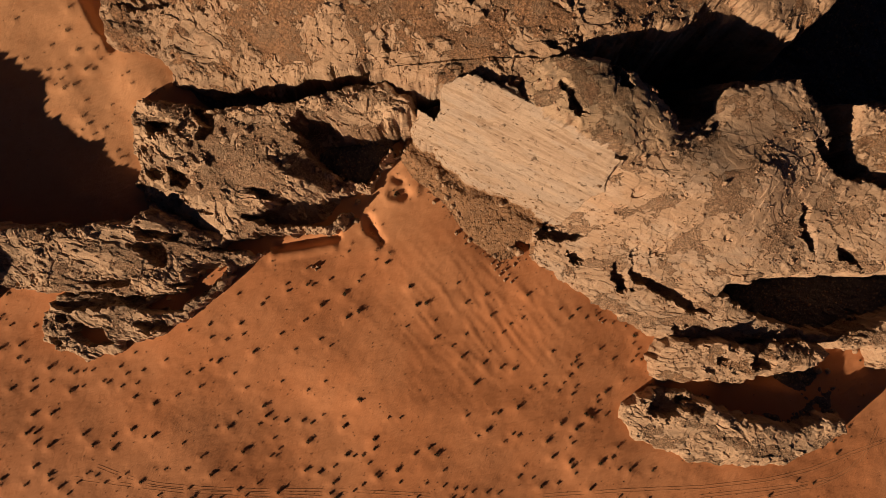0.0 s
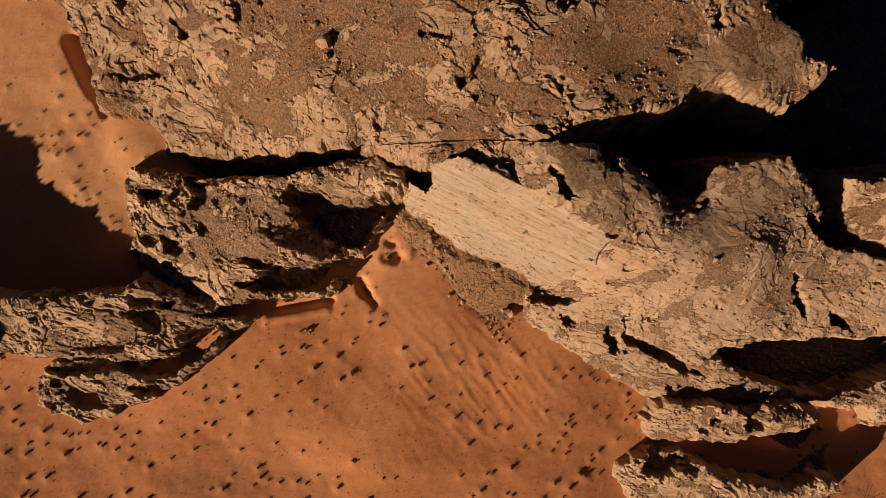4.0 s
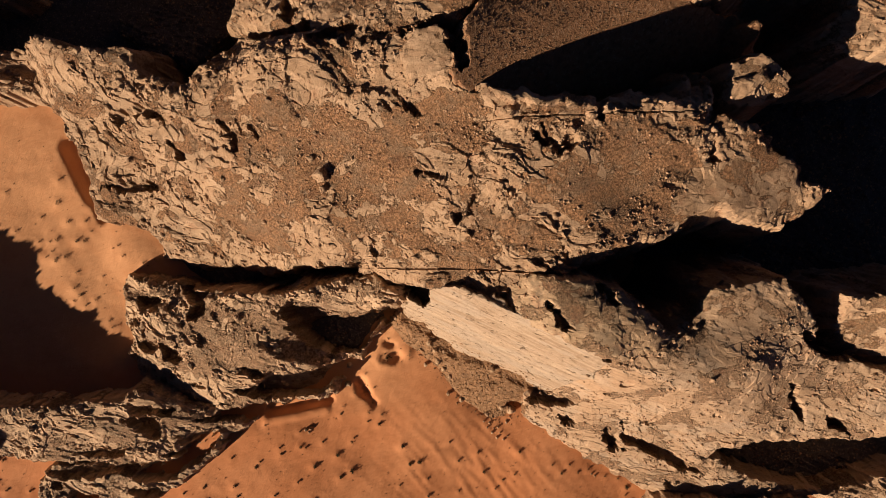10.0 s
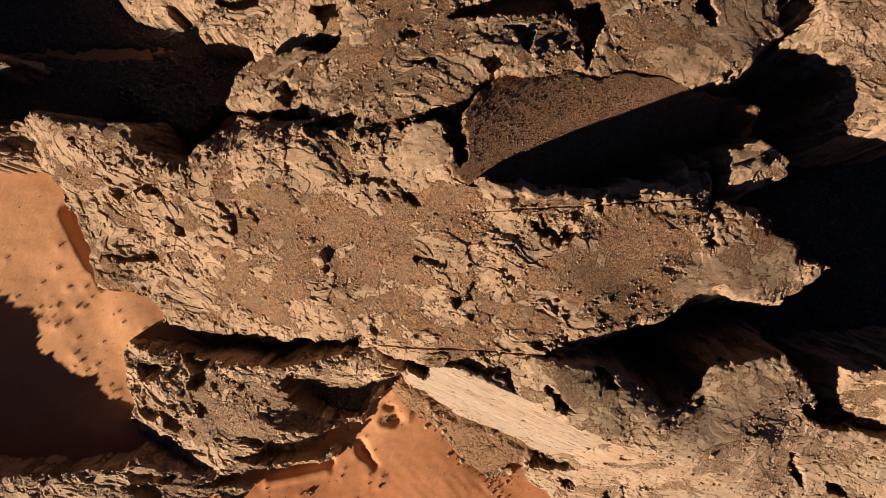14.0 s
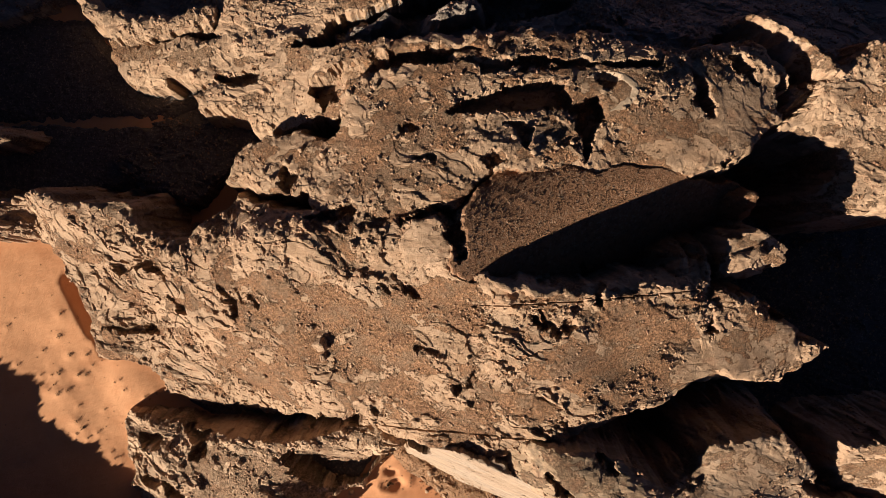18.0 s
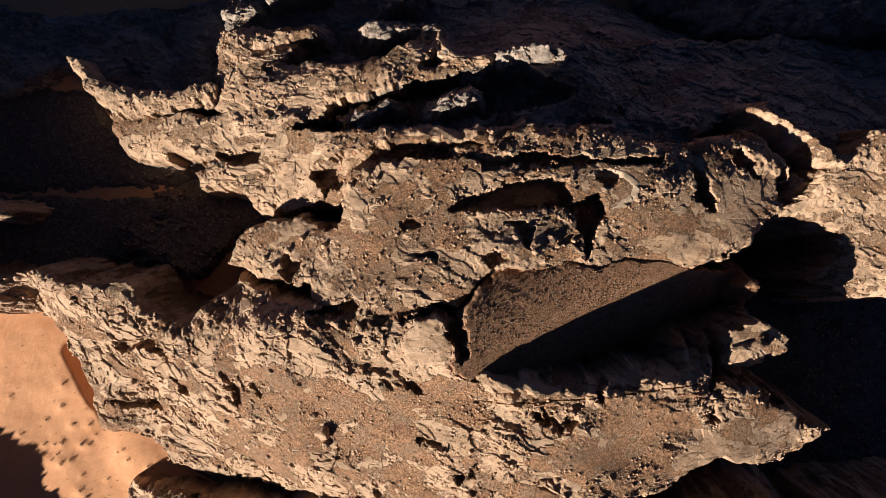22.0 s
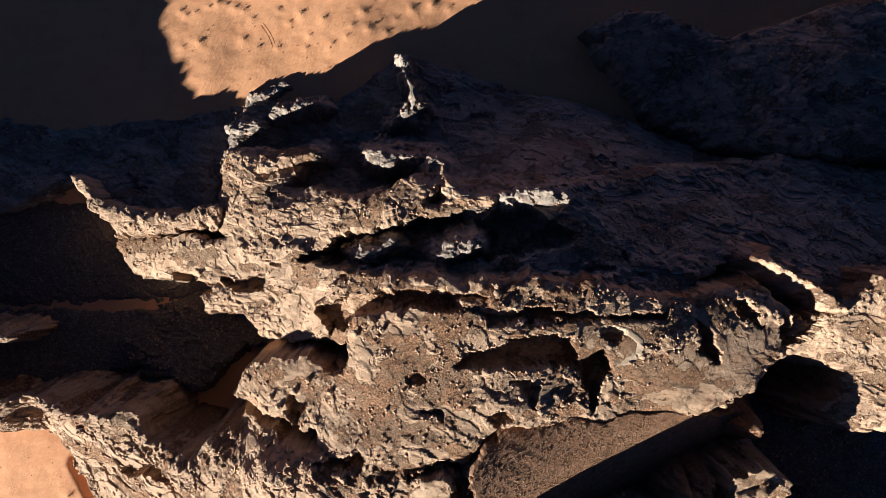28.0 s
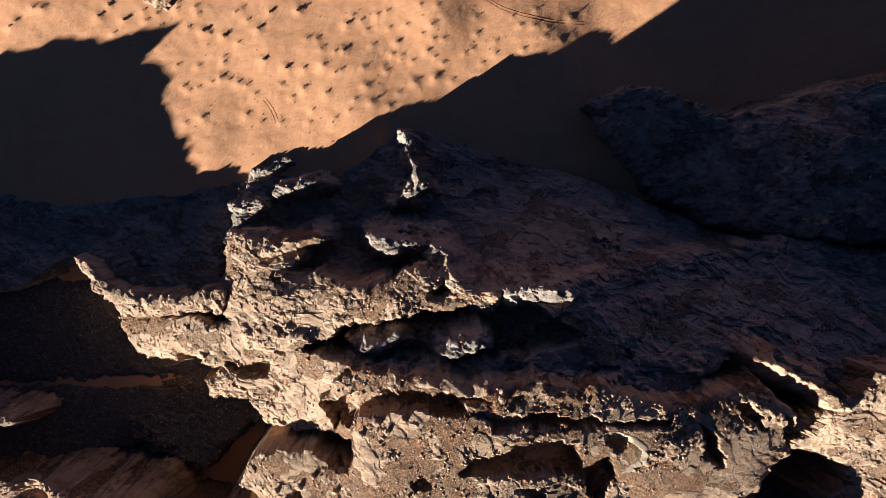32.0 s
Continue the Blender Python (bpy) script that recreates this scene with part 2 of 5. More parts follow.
def inside(outline, x, y):
    """Signed distance to a closed outline, positive within."""
    d2 = np.full(x.shape, 1e12, np.float32)
    odd = np.zeros(x.shape, bool)
    n = len(outline)
    for i in range(n):
        (ax, ay), (bx, by) = outline[i], outline[(i + 1) % n]
        ex, ey = bx - ax, by - ay
        t = np.clip(((x - ax) * ex + (y - ay) * ey) / max(ex * ex + ey * ey, 1e-6), 0, 1)
        d2 = np.minimum(d2, (x - ax - t * ex) ** 2 + (y - ay - t * ey) ** 2)
        if ay != by:
            odd ^= ((ay > y) != (by > y)) & (x < ex * (y - ay) / ey + ax)
    return np.where(odd, 1, -1) * np.sqrt(d2)


def between(spots, x, y, power=1.6):
    """A smooth surface over a few spot heights."""
    total, weight = 0, 0
    for sx, sy, sz in spots:
        w = 1 / ((x - sx) ** 2 + (y - sy) ** 2 + 90) ** power
        total, weight = total + w * sz, weight + w
    return total / weight


def through_spots(spots, x, y):
    """A smooth surface that passes through a few spot heights."""
    q = np.array(spots, float)
    n, m = len(q), (0, 0)
    m = q[:, :2].mean(0)
    near = np.sqrt(((q[:, None, :2] - q[None, :, :2]) ** 2).sum(2) + 16)
    flat = np.c_[np.ones(n), (q[:, :2] - m) / 100]
    left = np.block([[near - 0.6 * np.eye(n), flat], [flat.T, np.zeros((3, 3))]])
    w = np.linalg.solve(left, np.r_[q[:, 2], 0, 0, 0])
    z = w[n] + w[n + 1] * (x - m[0]) / 100 + w[n + 2] * (y - m[1]) / 100
    for (sx, sy, sz), k in zip(spots, w):
        z = z + k * np.sqrt((x - sx) ** 2 + (y - sy) ** 2 + 16)
    return np.clip(z, q[:, 2].min() - 3, q[:, 2].max() + 3)


WX = (GX + 1.2 * fbm(GX / 32, GY / 32, 1, 2) + 1.9 * fbm(GX / 9, GY / 9, 2, 3, 0.6)).astype(np.float32)
WY = (GY + 1.2 * fbm(GX / 32, GY / 32, 3, 2) + 1.9 * fbm(GX / 9, GY / 9, 4, 3, 0.6)).astype(np.float32)
ROCK = np.full(GX.shape, -200, np.float32)
ROUGH = np.zeros(GX.shape, np.float32)
GRAVEL = np.zeros(GX.shape, np.float32)
GRAVELLY = np.zeros(GX.shape, np.float32)
PIECE = np.zeros(GX.shape, np.int16)      # 0 crown, 1 cliff face, from 2 on the hollows
PITS = []
JOINTS = np.zeros(GX.shape, np.float32)
OWNER = np.full(GX.shape, -1, np.int32)
EDGE = np.full(GX.shape, 99, np.float32)     # how far inside its form's outline
FORMS = []


def window(points, margin):
    xs, ys = [p[0] for p in points], [p[1] for p in points]
    i0, i1 = np.searchsorted(YS, (min(ys) - margin, max(ys) + margin))
    j0, j1 = np.searchsorted(XS, (min(xs) - margin, max(xs) + margin))
    return slice(i0, i1), slice(j0, j1)


def block(name, label, outline, spots, rough=1.0, wall=6.5, material='rock', gravel=0.6, plane=False, bowl=False):
    """One rock form: a top surface within an outline, steep walls outside it."""
    w = window(outline, 60)
    d = inside(outline, WX[w], WY[w])
    if plane:
        q = np.array(spots, float)
        a, b, c = np.linalg.lstsq(np.c_[q[:, :2], np.ones(len(q))], q[:, 2], rcond=None)[0]
        top = np.clip(a * GX[w] + b * GY[w] + c, q[:, 2].min() - 4, q[:, 2].max() + 2)
    elif bowl:
        q = np.array(spots, float)
        q[:, 0], q[:, 1] = (q[:, 0] - 60) / 50, (q[:, 1] - 150) / 25
        x, y = (GX[w] - 60) / 50, (GY[w] - 150) / 25
        fit = np.linalg.lstsq(np.c_[np.ones(len(q)), q[:, 0], q[:, 1], q[:, 0] * q[:, 1], q[:, 1] ** 2, q[:, 0] ** 2], q[:, 2], rcond=None)[0]
        x, y = np.clip(x, -1.1, 1.4), np.clip(y, -0.9, 1.05)
        top = fit[0] + fit[1] * x + fit[2] * y + fit[3] * x * y + fit[4] * y * y + fit[5] * x * x
    else:
        top = through_spots(spots, GX[w], GY[w])
    h = top - wall * np.maximum(-d, 0) - 2.5 * np.exp(-np.maximum(d, 0) / 3.0) * min(1, rough * 1.5)
    won = h > ROCK[w]
    ROCK[w] = np.where(won, h, ROCK[w])
    ROUGH[w] = np.where(won, rough, ROUGH[w])
    OWNER[w] = np.where(won, len(FORMS), OWNER[w])
    PIECE[w] = np.where(won, np.where(d > -0.5, 0, 1), PIECE[w])
    GRAVELLY[w] = np.where(won, gravel, GRAVELLY[w])
    EDGE[w] = np.where(won, d, EDGE[w])
    FORMS.append((name, label, material))


def pit(outline, depth, edge=2.0):
    """A hollow, gully or cleft let into the rock."""
    w = window(outline, 12)
    d = inside(outline, GX[w] + 0.6 * (WX[w] - GX[w]), GY[w] + 0.6 * (WY[w] - GY[w])) + 1.5 * fbm(GX[w] / 6, GY[w] / 5, 91, 4, 0.6)
    s = np.clip(d / edge + 0.5, 0, 1)
    ROCK[w] -= depth * s * s * (3 - 2 * s)
    ROUGH[w] *= 1 - 0.25 * s
    mask = s > 0.3
    grown = d == d.max()
    seed = np.unravel_index(np.argmax(d), d.shape)
    for k in range(400):
        more = grown.copy()
        more[1:] |= grown[:-1]
        more[:-1] |= grown[1:]
        more[:, 1:] |= grown[:, :-1]
        more[:, :-1] |= grown[:, 1:]
        more &= mask
        if (more == grown).all():
            break
        grown = more
    PITS.append(len(PITS))
    PIECE[w] = np.where(grown, 1 + len(PITS), PIECE[w])
    OWNER[w] = np.where(grown, OWNER[w][seed], OWNER[w])


def gravel_flat(x, y, rx, ry, turn=0.0, amount=1.0):
    """A flat of loose gravel on the rock."""
    w = window([(x, y)], 2 * max(rx, ry))
    dx, dy, c, q = WX[w] - x, WY[w] - y, math.cos(radians(turn)), math.sin(radians(turn))
    d = np.hypot((dx * c + dy * q) / rx, (-dx * q + dy * c) / ry)
    GRAVEL[w] = np.maximum(GRAVEL[w], amount * np.clip(1.7 - d, 0, 1))


def crest(line, width):
    """A narrow rock crest along a line of spots."""
    w = window(line, 25)
    for (ax, ay, az), (bx, by, bz) in zip(line, line[1:]):
        ex, ey = bx - ax, by - ay
        t = np.clip(((WX[w] - ax) * ex + (WY[w] - ay) * ey) / (ex * ex + ey * ey), 0, 1)
        d = np.hypot(WX[w] - ax - t * ex, WY[w] - ay - t * ey)
        ROCK[w] = np.maximum(ROCK[w], az + t * (bz - az) - 0.5 * d - 2.4 * np.maximum(d - width / 2, 0))


def joint(line, width, depth):
    """A straight open joint in the rock, its far lip standing a little higher."""
    w = window(line, 6)
    for (ax, ay), (bx, by) in zip(line, line[1:]):
        ex, ey = bx - ax, by - ay
        long = math.hypot(ex, ey)
        t = ((GX[w] - ax) * ex + (GY[w] - ay) * ey) / long ** 2
        d = (-(GX[w] - ax) * ey + (GY[w] - ay) * ex) / long
        on = np.clip(np.minimum(t, 1 - t) * long / 14 + (0.4 if len(line) > 2 else 0), 0, 1) * (np.abs(t - 0.5) <= 0.5)
        JOINTS[w] -= on * depth * (np.abs(d) < width / 2)
        JOINTS[w] += on * 0.5 * np.clip(1 - d / 6, 0, 1) * (d >= width / 2)


def worn(x, y, rx, ry, turn=0.0, amount=0.7):
    """A stretch of rock worn smooth."""
    w = window([(x, y)], 1.5 * max(rx, ry))
    dx, dy, c, q = WX[w] - x, WY[w] - y, math.cos(radians(turn)), math.sin(radians(turn))
    d = np.hypot((dx * c + dy * q) / rx, (-dx * q + dy * c) / ry)
    ROUGH[w] *= 1 - amount * np.clip(2.2 - 2 * d, 0, 1)


def dish(x, y, rx, ry, turn, depth):
    """A wide shallow bowl floored with fine gravel."""
    w = window([(x, y)], 2 * max(rx, ry))
    dx, dy, c, q = GX[w] - x, GY[w] - y, math.cos(radians(turn)), math.sin(radians(turn))
    d = np.hypot((dx * c + dy * q) / rx, (-dx * q + dy * c) / ry)
    s = np.exp(-d ** 2.4)
    ROCK[w] -= depth * s
    ROUGH[w] *= 1 - 0.75 * s
    GRAVEL[w] = np.maximum(GRAVEL[w], 1.3 * s)


SHRUBS, BOULDERS, TRACKS = [], [], []


def wheel_track(line):
    TRACKS.append(line)


# ---- plan ----
block('rock_spur', 'low tan sandstone spur with dark hollows, half buried in orange sand',
      [(-204, -46), (-200, -34), (-198, -27), (-182, -23), (-159, -26), (-139, -23), (-113, -10), (-104, -14), (-122, -30), (-136, -38), (-142, -43), (-163, -46), (-164, -52), (-182, -57), (-196, -53)],
      [(-198, -45, 1), (-177, -28, 8), (-150, -33, 7), (-126, -28, 9), (-107, -12, 8), (-182, -54, -1)], rough=0.7, material='brown')
block('sandstone_ridge', 'long weathered tan sandstone ridge with dark varnish streaks',
      [(-245, 12), (-213, 11), (-178, 10), (-152, 12), (-142, 18), (-123, 11), (-104, 4), (-86, 0), (-97, -7), (-110, -14), (-128, -22), (-150, -23), (-194, -22), (-206, -19), (-258, -15)],
      [(-208, 8, 22), (-187, 8, 20), (-216, -13, 12), (-147, 10, 22), (-131, -19, 10), (-97, -3, 6), (-232, 6, 26)], rough=0.9, material='brown')
block('sandstone_ridge', 'tall tan sandstone outcrop beside the sand bay',
      [(-322, 10), (-302, 38), (-286, 32), (-270, 26), (-249, 13), (-244, -10), (-244, -34), (-318, -46)],
      [(-252, 5, 32), (-264, 16, 33.5), (-277, 24, 36.5), (-296, 31, 37), (-300, -10, 36), (-249, -12, 33.5), (-248, -26, 31.5), (-300, -38, 39)], rough=0.9)
block('sandstone_ridge', 'tall sandstone wall west of the shaded canyon',
      [(-318, 168), (-266, 176), (-258, 225), (-264, 262), (-282, 270), (-262, 290), (-318, 300)],
      [(-280, 180, 45), (-280, 205, 53), (-263, 208, 58), (-263, 196, 57), (-262, 225, 54.5), (-262, 240, 54), (-263, 258, 52.5), (-278, 269, 56), (-285, 288, 50), (-300, 290, 49)], rough=0.4)
block('rock_outcrop', 'rugged tan and brown sandstone outcrop with deep shaded gullies',
      [(-153, 66), (-148, 72), (-132, 70), (-118, 67), (-81, 63), (-60, 67), (-42, 71), (-28, 73), (-14, 67), (-15, 61), (-22, 58), (-27, 49), (-33, 34), (-35, 28), (-43, 21), (-48, 11), (-52, 5), (-70, 3), (-86, 0), (-107, 4), (-124, 10), (-144, 17), (-153, 25), (-150, 41), (-154, 53)],
      [(-146, 39, 12), (-149, 66, 13), (-116, 37, 26), (-129, 59, 22), (-65, 47, 37), (-88, 36, 32), (-104, 11, 16), (-59, 29, 26), (-81, 60, 39.7), (-29, 71, 47), (-18, 60, 46.2), (-40.5, 68, 44.3), (-78, 33, 33.2), (-118, 66, 22.1), (-36, 29, 5), (-44, 22, 4), (-52, 8, 4), (-67, 9, 11), (-84, 9, 14), (-43, 31, 11), (-60, 35, 24), (-48, 59, 44)], rough=1.1, material='brown', wall=5.0)
block('scree_apron', 'brown scree of small broken stones below the pale slab',
      [(-19, 53), (-7, 43), (13, 29), (54, 11), (43, 6), (33, -5), (22, -10), (12, 3), (5, 20), (-5, 31), (-18, 44)],
      [(-19, 53, 12), (13, 29, 9), (55, 11, 9), (22, -8, -5), (5, 20, 1), (39, -3, -6), (-7, 31, 4)], rough=0.4, material='talus', wall=0.35, plane=True)
block('rock_slab', 'smooth pale sandstone slab with fine slanting layers',
      [(-12, 54), (-13, 57), (-11, 62), (-1, 67), (7, 68.5), (17, 66), (29, 62), (36, 56), (50, 51), (64, 44), (72, 35), (69, 24), (64, 16), (57, 11), (33, 23), (15, 32), (-2, 44)],
      [(57, 11, 10), (15, 32, 11), (34, 23, 10), (6.7, 66, 65), (22.7, 61, 69), (37.5, 52.3, 67), (55, 41.2, 60), (68.3, 32.2, 54), (72.5, 19.9, 39), (-8.2, 48.5, 22.6), (19.3, 58.6, 63)], rough=0.2, material='slab', wall=5.0, gravel=0.0, plane=True)
block('sandstone_hill', 'tan sandstone hillside of slanting weathered layers',
      [(55, 11), (69, 31), (65, 46), (95, 46), (109, 52), (116, 66), (145, 69), (157, 56), (172, 34), (193, 28), (221, 25), (234, -10), (196, -12), (139, -16), (136, -22), (154, -34), (200, -45), (167, -60), (160, -47), (114, -47), (92, -35), (62, -17), (45, -4), (45, 9)],
      [(107, -44, -6), (44, -3, 2), (163, -55, -6), (147, -40, 2), (209, 11, 32), (75, -11, 5), (190, -40, 2), (186, -8, 20), (118, 64, 62.3), (98, 46, 61), (144, 66.5, 61), (111, 55, 59.3), (113, 25, 56.5), (94, 24, 55), (138, 29.5, 54), (76, 33, 57.5), (72, 20, 39), (60, 12, 16), (87, 6.5, 24), (138.5, 1.4, 28.4), (166.4, 5.8, 25.5), (189, 17, 31), (148, -16, 16), (115, -13, 9.2), (168, 36, 44)], rough=0.5, material='hill', wall=4.5)
block('sandstone_tower', 'steep tan sandstone buttress beside a dark cleft',
      [(175, 59), (189, 60), (218, 64), (223, 27), (189, 28), (181, 37)],
      [(188, 54, 46), (188, 38, 36), (198, 32, 33), (209, 46, 50), (211, 33, 36), (174, 58, 53)], rough=0.6, wall=5.0)
block('rock_outcrop', 'low layered sandstone outcrop standing in orange sand',
      [(94, -88), (100, -77), (113, -73), (130, -77), (148, -86), (180, -93), (207, -87), (209, -96), (192, -105), (179, -115), (160, -115), (136, -112), (116, -106), (100, -101)],
      [(96, -88, -8), (114, -75, -2), (134, -83, -1), (162, -94, 0), (194, -96, -4), (180, -115, -10), (138, -112, -9), (158, -104, -2)], rough=0.6, material='brown')
block('rock_outcrop', 'small tan sandstone outcrop between two shaded hollows',
      [(109, -67), (109, -55), (116, -47), (136, -47), (160, -47), (180, -46), (192, -53), (182, -61), (163, -63), (154, -69), (133, -68), (116, -70)],
      [(109, -61, -4), (131, -50, 6), (153, -56, 6), (148, -66, -1), (121, -68, -5)], rough=0.6)
block('rock_outcrop', 'tan sandstone ledge at the edge of the sand',
      [(202, -46), (228, -35), (260, -32), (260, -58), (228, -61), (226, -51), (205, -51)],
      [(205, -47, 0), (231, -39, 4), (234, -54, 0)], rough=0.6)
block('sandstone_dome', 'rounded grey-brown sandstone dome above a shaded canyon',
      [(30, 69), (36, 72), (45, 73), (62, 70), (73, 66), (84, 57), (91, 51), (96, 45), (90, 39), (79, 38), (66, 41), (50, 48), (38, 53), (30, 60)],
      [(68, 66, 80), (45, 69, 82), (34, 68, 72), (95, 47, 67), (37, 55, 72), (64, 46, 76), (71, 46.6, 76), (87, 49, 72.5), (55, 51.3, 77.6), (44, 57.4, 81), (81, 40, 68.5), (79, 54, 76), (33, 55, 71)], rough=0.5, material='varnish')
block('sandstone_plateau', 'broad tan sandstone plateau with brown gravel patches',
      [(-131, 79), (-114, 76), (-97, 74), (-79, 72), (-60, 76), (-45, 77), (-29, 74.5), (-14, 71), (-1, 68), (12, 64.5), (24, 62), (34, 64), (44, 68), (52, 73), (64, 78), (86, 85), (109, 92), (122, 93), (136, 91), (148, 91), (155, 98), (164, 104), (150, 109), (143, 116), (124, 127), (104, 131), (102, 135), (91, 136), (58, 132), (38, 134), (28, 137), (21, 139), (14, 140), (12, 156), (4, 162), (-10, 161), (-31, 161), (-54, 165), (-80, 171), (-99, 155), (-104, 152), (-124, 158), (-128, 171), (-154, 171), (-167, 177), (-185, 175), (-290, 179), (-311, 160), (-186, 157), (-175, 147), (-169, 135), (-162, 113), (-161, 99), (-136, 95)],
      [(-95, 157, 60), (-40, 112, 72), (-5, 66, 60), (149, 93, 58), (19, 139, 101), (99, 129, 88), (-9, 160, 97), (-32, 161, 92), (-168, 173, 49), (-128, 168, 50), (-157, 136, 26), (-155, 102, 24), (57, 130, 99), (27, 131, 97), (25, 112, 93), (-24, 119, 80), (-116, 114, 38), (104, 112, 80), (20, 84, 74), (14, 67, 68), (27, 65, 70), (-197, 162, 30), (-257, 173, 47), (-273, 163, 32), (-129, 79, 13), (-114, 77.5, 17), (-79, 74, 24.5), (-60, 77, 42), (-29, 76, 55.7), (-147, 88, 12), (-45, 100, 69), (0, 88, 73), (40, 89, 81), (61.5, 84, 81), (89, 92, 77), (112, 101.4, 76.3), (126.6, 95.7, 69.6), (64, 103, 88.5), (44, 99, 86), (58, 126, 96.7), (19, 129, 93), (0, 150, 99.8), (-20, 153, 95.6), (-38, 151.6, 93.8), (-62, 155, 86.6), (-81, 121, 66.4), (-137, 107, 24.3), (-140, 145, 41.3), (-65, 167, 68), (-52, 164, 82), (-80, 169, 57), (-185, 166, 25), (-43, 123, 74.8)], rough=1.0, material='plateau')
block('scree_slope', 'brown scree slope strewn with pale stones in a rock bowl',
      [(9, 139), (12, 160), (20, 169), (26, 175), (58, 175), (78, 175), (101, 173), (127, 169), (119, 145), (77, 130), (29, 134)],
      [(13, 140, 98), (23, 140, 98), (24, 169, 98), (58, 175, 93), (94, 172, 84), (50, 154, 92), (72, 163, 87), (29, 143, 97), (52, 139, 80), (76, 144, 72), (36, 136, 90), (117, 151, 54)], rough=0.05, material='scree', wall=3.0, bowl=True)
block('sandstone_knoll', 'tan sandstone knoll at the end of a narrow ridge',
      [(109, 134), (108, 140), (113, 149), (121, 151), (129, 150), (135, 145), (133, 140), (124, 136)],
      [(112, 141, 83.5), (114, 133, 80), (123, 152, 86), (134, 146, 83)], rough=0.35)
block('sandstone_crag', 'narrow jagged sandstone crag above the scree bowl',
      [(21, 138), (38, 136), (60, 134), (76, 138), (91, 138), (101, 142), (106, 132), (91, 130), (58, 130), (25, 134)],
      [(21, 137, 102), (48, 135, 102), (75, 136, 92), (101, 141, 84), (104, 133, 86)], rough=0.45)
block('sandstone_plateau', 'rugged tan sandstone summit with deep shaded troughs',
      [(-31, 198), (-32, 217), (-46, 217), (-33, 229), (-10, 228), (24, 227), (32, 226), (64, 225), (67, 222), (84, 218), (99, 219), (121, 223), (137, 209), (135, 193), (116, 178), (96, 173), (71, 175), (22, 175), (10, 162), (-10, 160), (-39, 160), (-43, 171), (-55, 171), (-86, 178), (-75, 192), (-62, 195), (-50, 195), (-42, 192), (-34, 192)],
      [(-31, 198, 81), (23, 224, 90), (63, 224, 93), (73, 203, 96), (60, 184, 95), (-88, 177, 53), (-44, 168, 82), (-53, 175, 73.5), (-36, 176, 83), (-32, 161, 92), (136, 194, 80), (-10, 176, 94), (113, 194, 88), (-41, 216, 72), (-57, 187, 66), (-68, 191, 62), (-46, 194, 70), (20, 191, 98), (25.7, 226.5, 88.5), (118, 220.5, 86.7), (-23, 228.5, 75), (29, 181.4, 100.9), (49.8, 173.2, 94.4), (80, 180.4, 90.8), (68, 217, 93.4), (80, 204.4, 95.6), (101, 202.6, 91.9), (119, 217, 88.9), (133, 212, 87.5), (91, 183, 90.8), (94, 174, 86)], rough=0.5, material='plateau')
block('sandstone_buttress', 'cream and tan sandstone buttress with a rounded prow',
      [(-151, 247), (-145, 249), (-118, 247), (-84, 246), (-55, 240), (-33, 228), (-28, 212), (-35, 201), (-53, 200), (-74, 202), (-78, 208), (-88, 213), (-102, 212), (-105, 220), (-94, 224), (-119, 231), (-121, 228), (-137, 228), (-148, 235)],
      [(-135, 232, 22), (-150, 244, 20), (-83, 235, 40), (-66, 205, 48), (-32, 210, 74), (-98, 215, 40), (-38, 203, 66), (-43, 229, 60.7), (-117, 240, 28.6), (-132, 228.2, 21.7)], rough=0.5)
block('rock_fin', 'thin tan sandstone fin running down into shaded sand',
      [(-168, 277), (-162, 275), (-155, 266), (-142, 260), (-121, 258), (-96, 260), (-94, 251), (-118, 249), (-148, 249), (-150, 256), (-160, 263)],
      [(-166, 275, 25), (-144, 255, 28), (-116, 252, 31), (-92, 253, 36)], rough=0.5)
block('sandstone_shoulder', 'stepped tan sandstone shoulder with shaded north face',
      [(-95, 258), (-97, 279), (-94, 287), (-83, 287), (-51, 284), (-64, 267), (-28, 262), (-13, 265), (-2, 269), (7, 265), (0, 258), (28, 254), (-3, 251), (-37, 244), (-57, 235), (-83, 235), (-94, 250)],
      [(-95, 261, 31), (-90, 284, 28), (-56, 282, 30), (-69, 260, 42), (24, 253, 70), (-13, 255, 62), (-37, 251, 55), (-69, 240, 44), (1, 264, 60), (-84, 274, 32.2), (-82.6, 254.3, 37.8)], rough=0.55)
block('sandstone_ridge', 'tan sandstone ridge ending in a narrow fin',
      [(141, 194), (142, 207), (157, 211), (148, 219), (122, 230), (128, 233), (139, 228), (160, 214), (170, 222), (198, 221), (208, 160), (173, 158), (163, 163), (160, 168), (166, 177), (162, 184), (152, 190)],
      [(170, 210, 78), (176, 180, 69), (124, 230, 82), (143, 197, 73), (183, 204, 78), (166, 166, 66), (174, 170, 70), (200, 172, 74), (163, 188, 72), (156, 204.3, 78.8), (170, 208.4, 77.6)], rough=0.5)
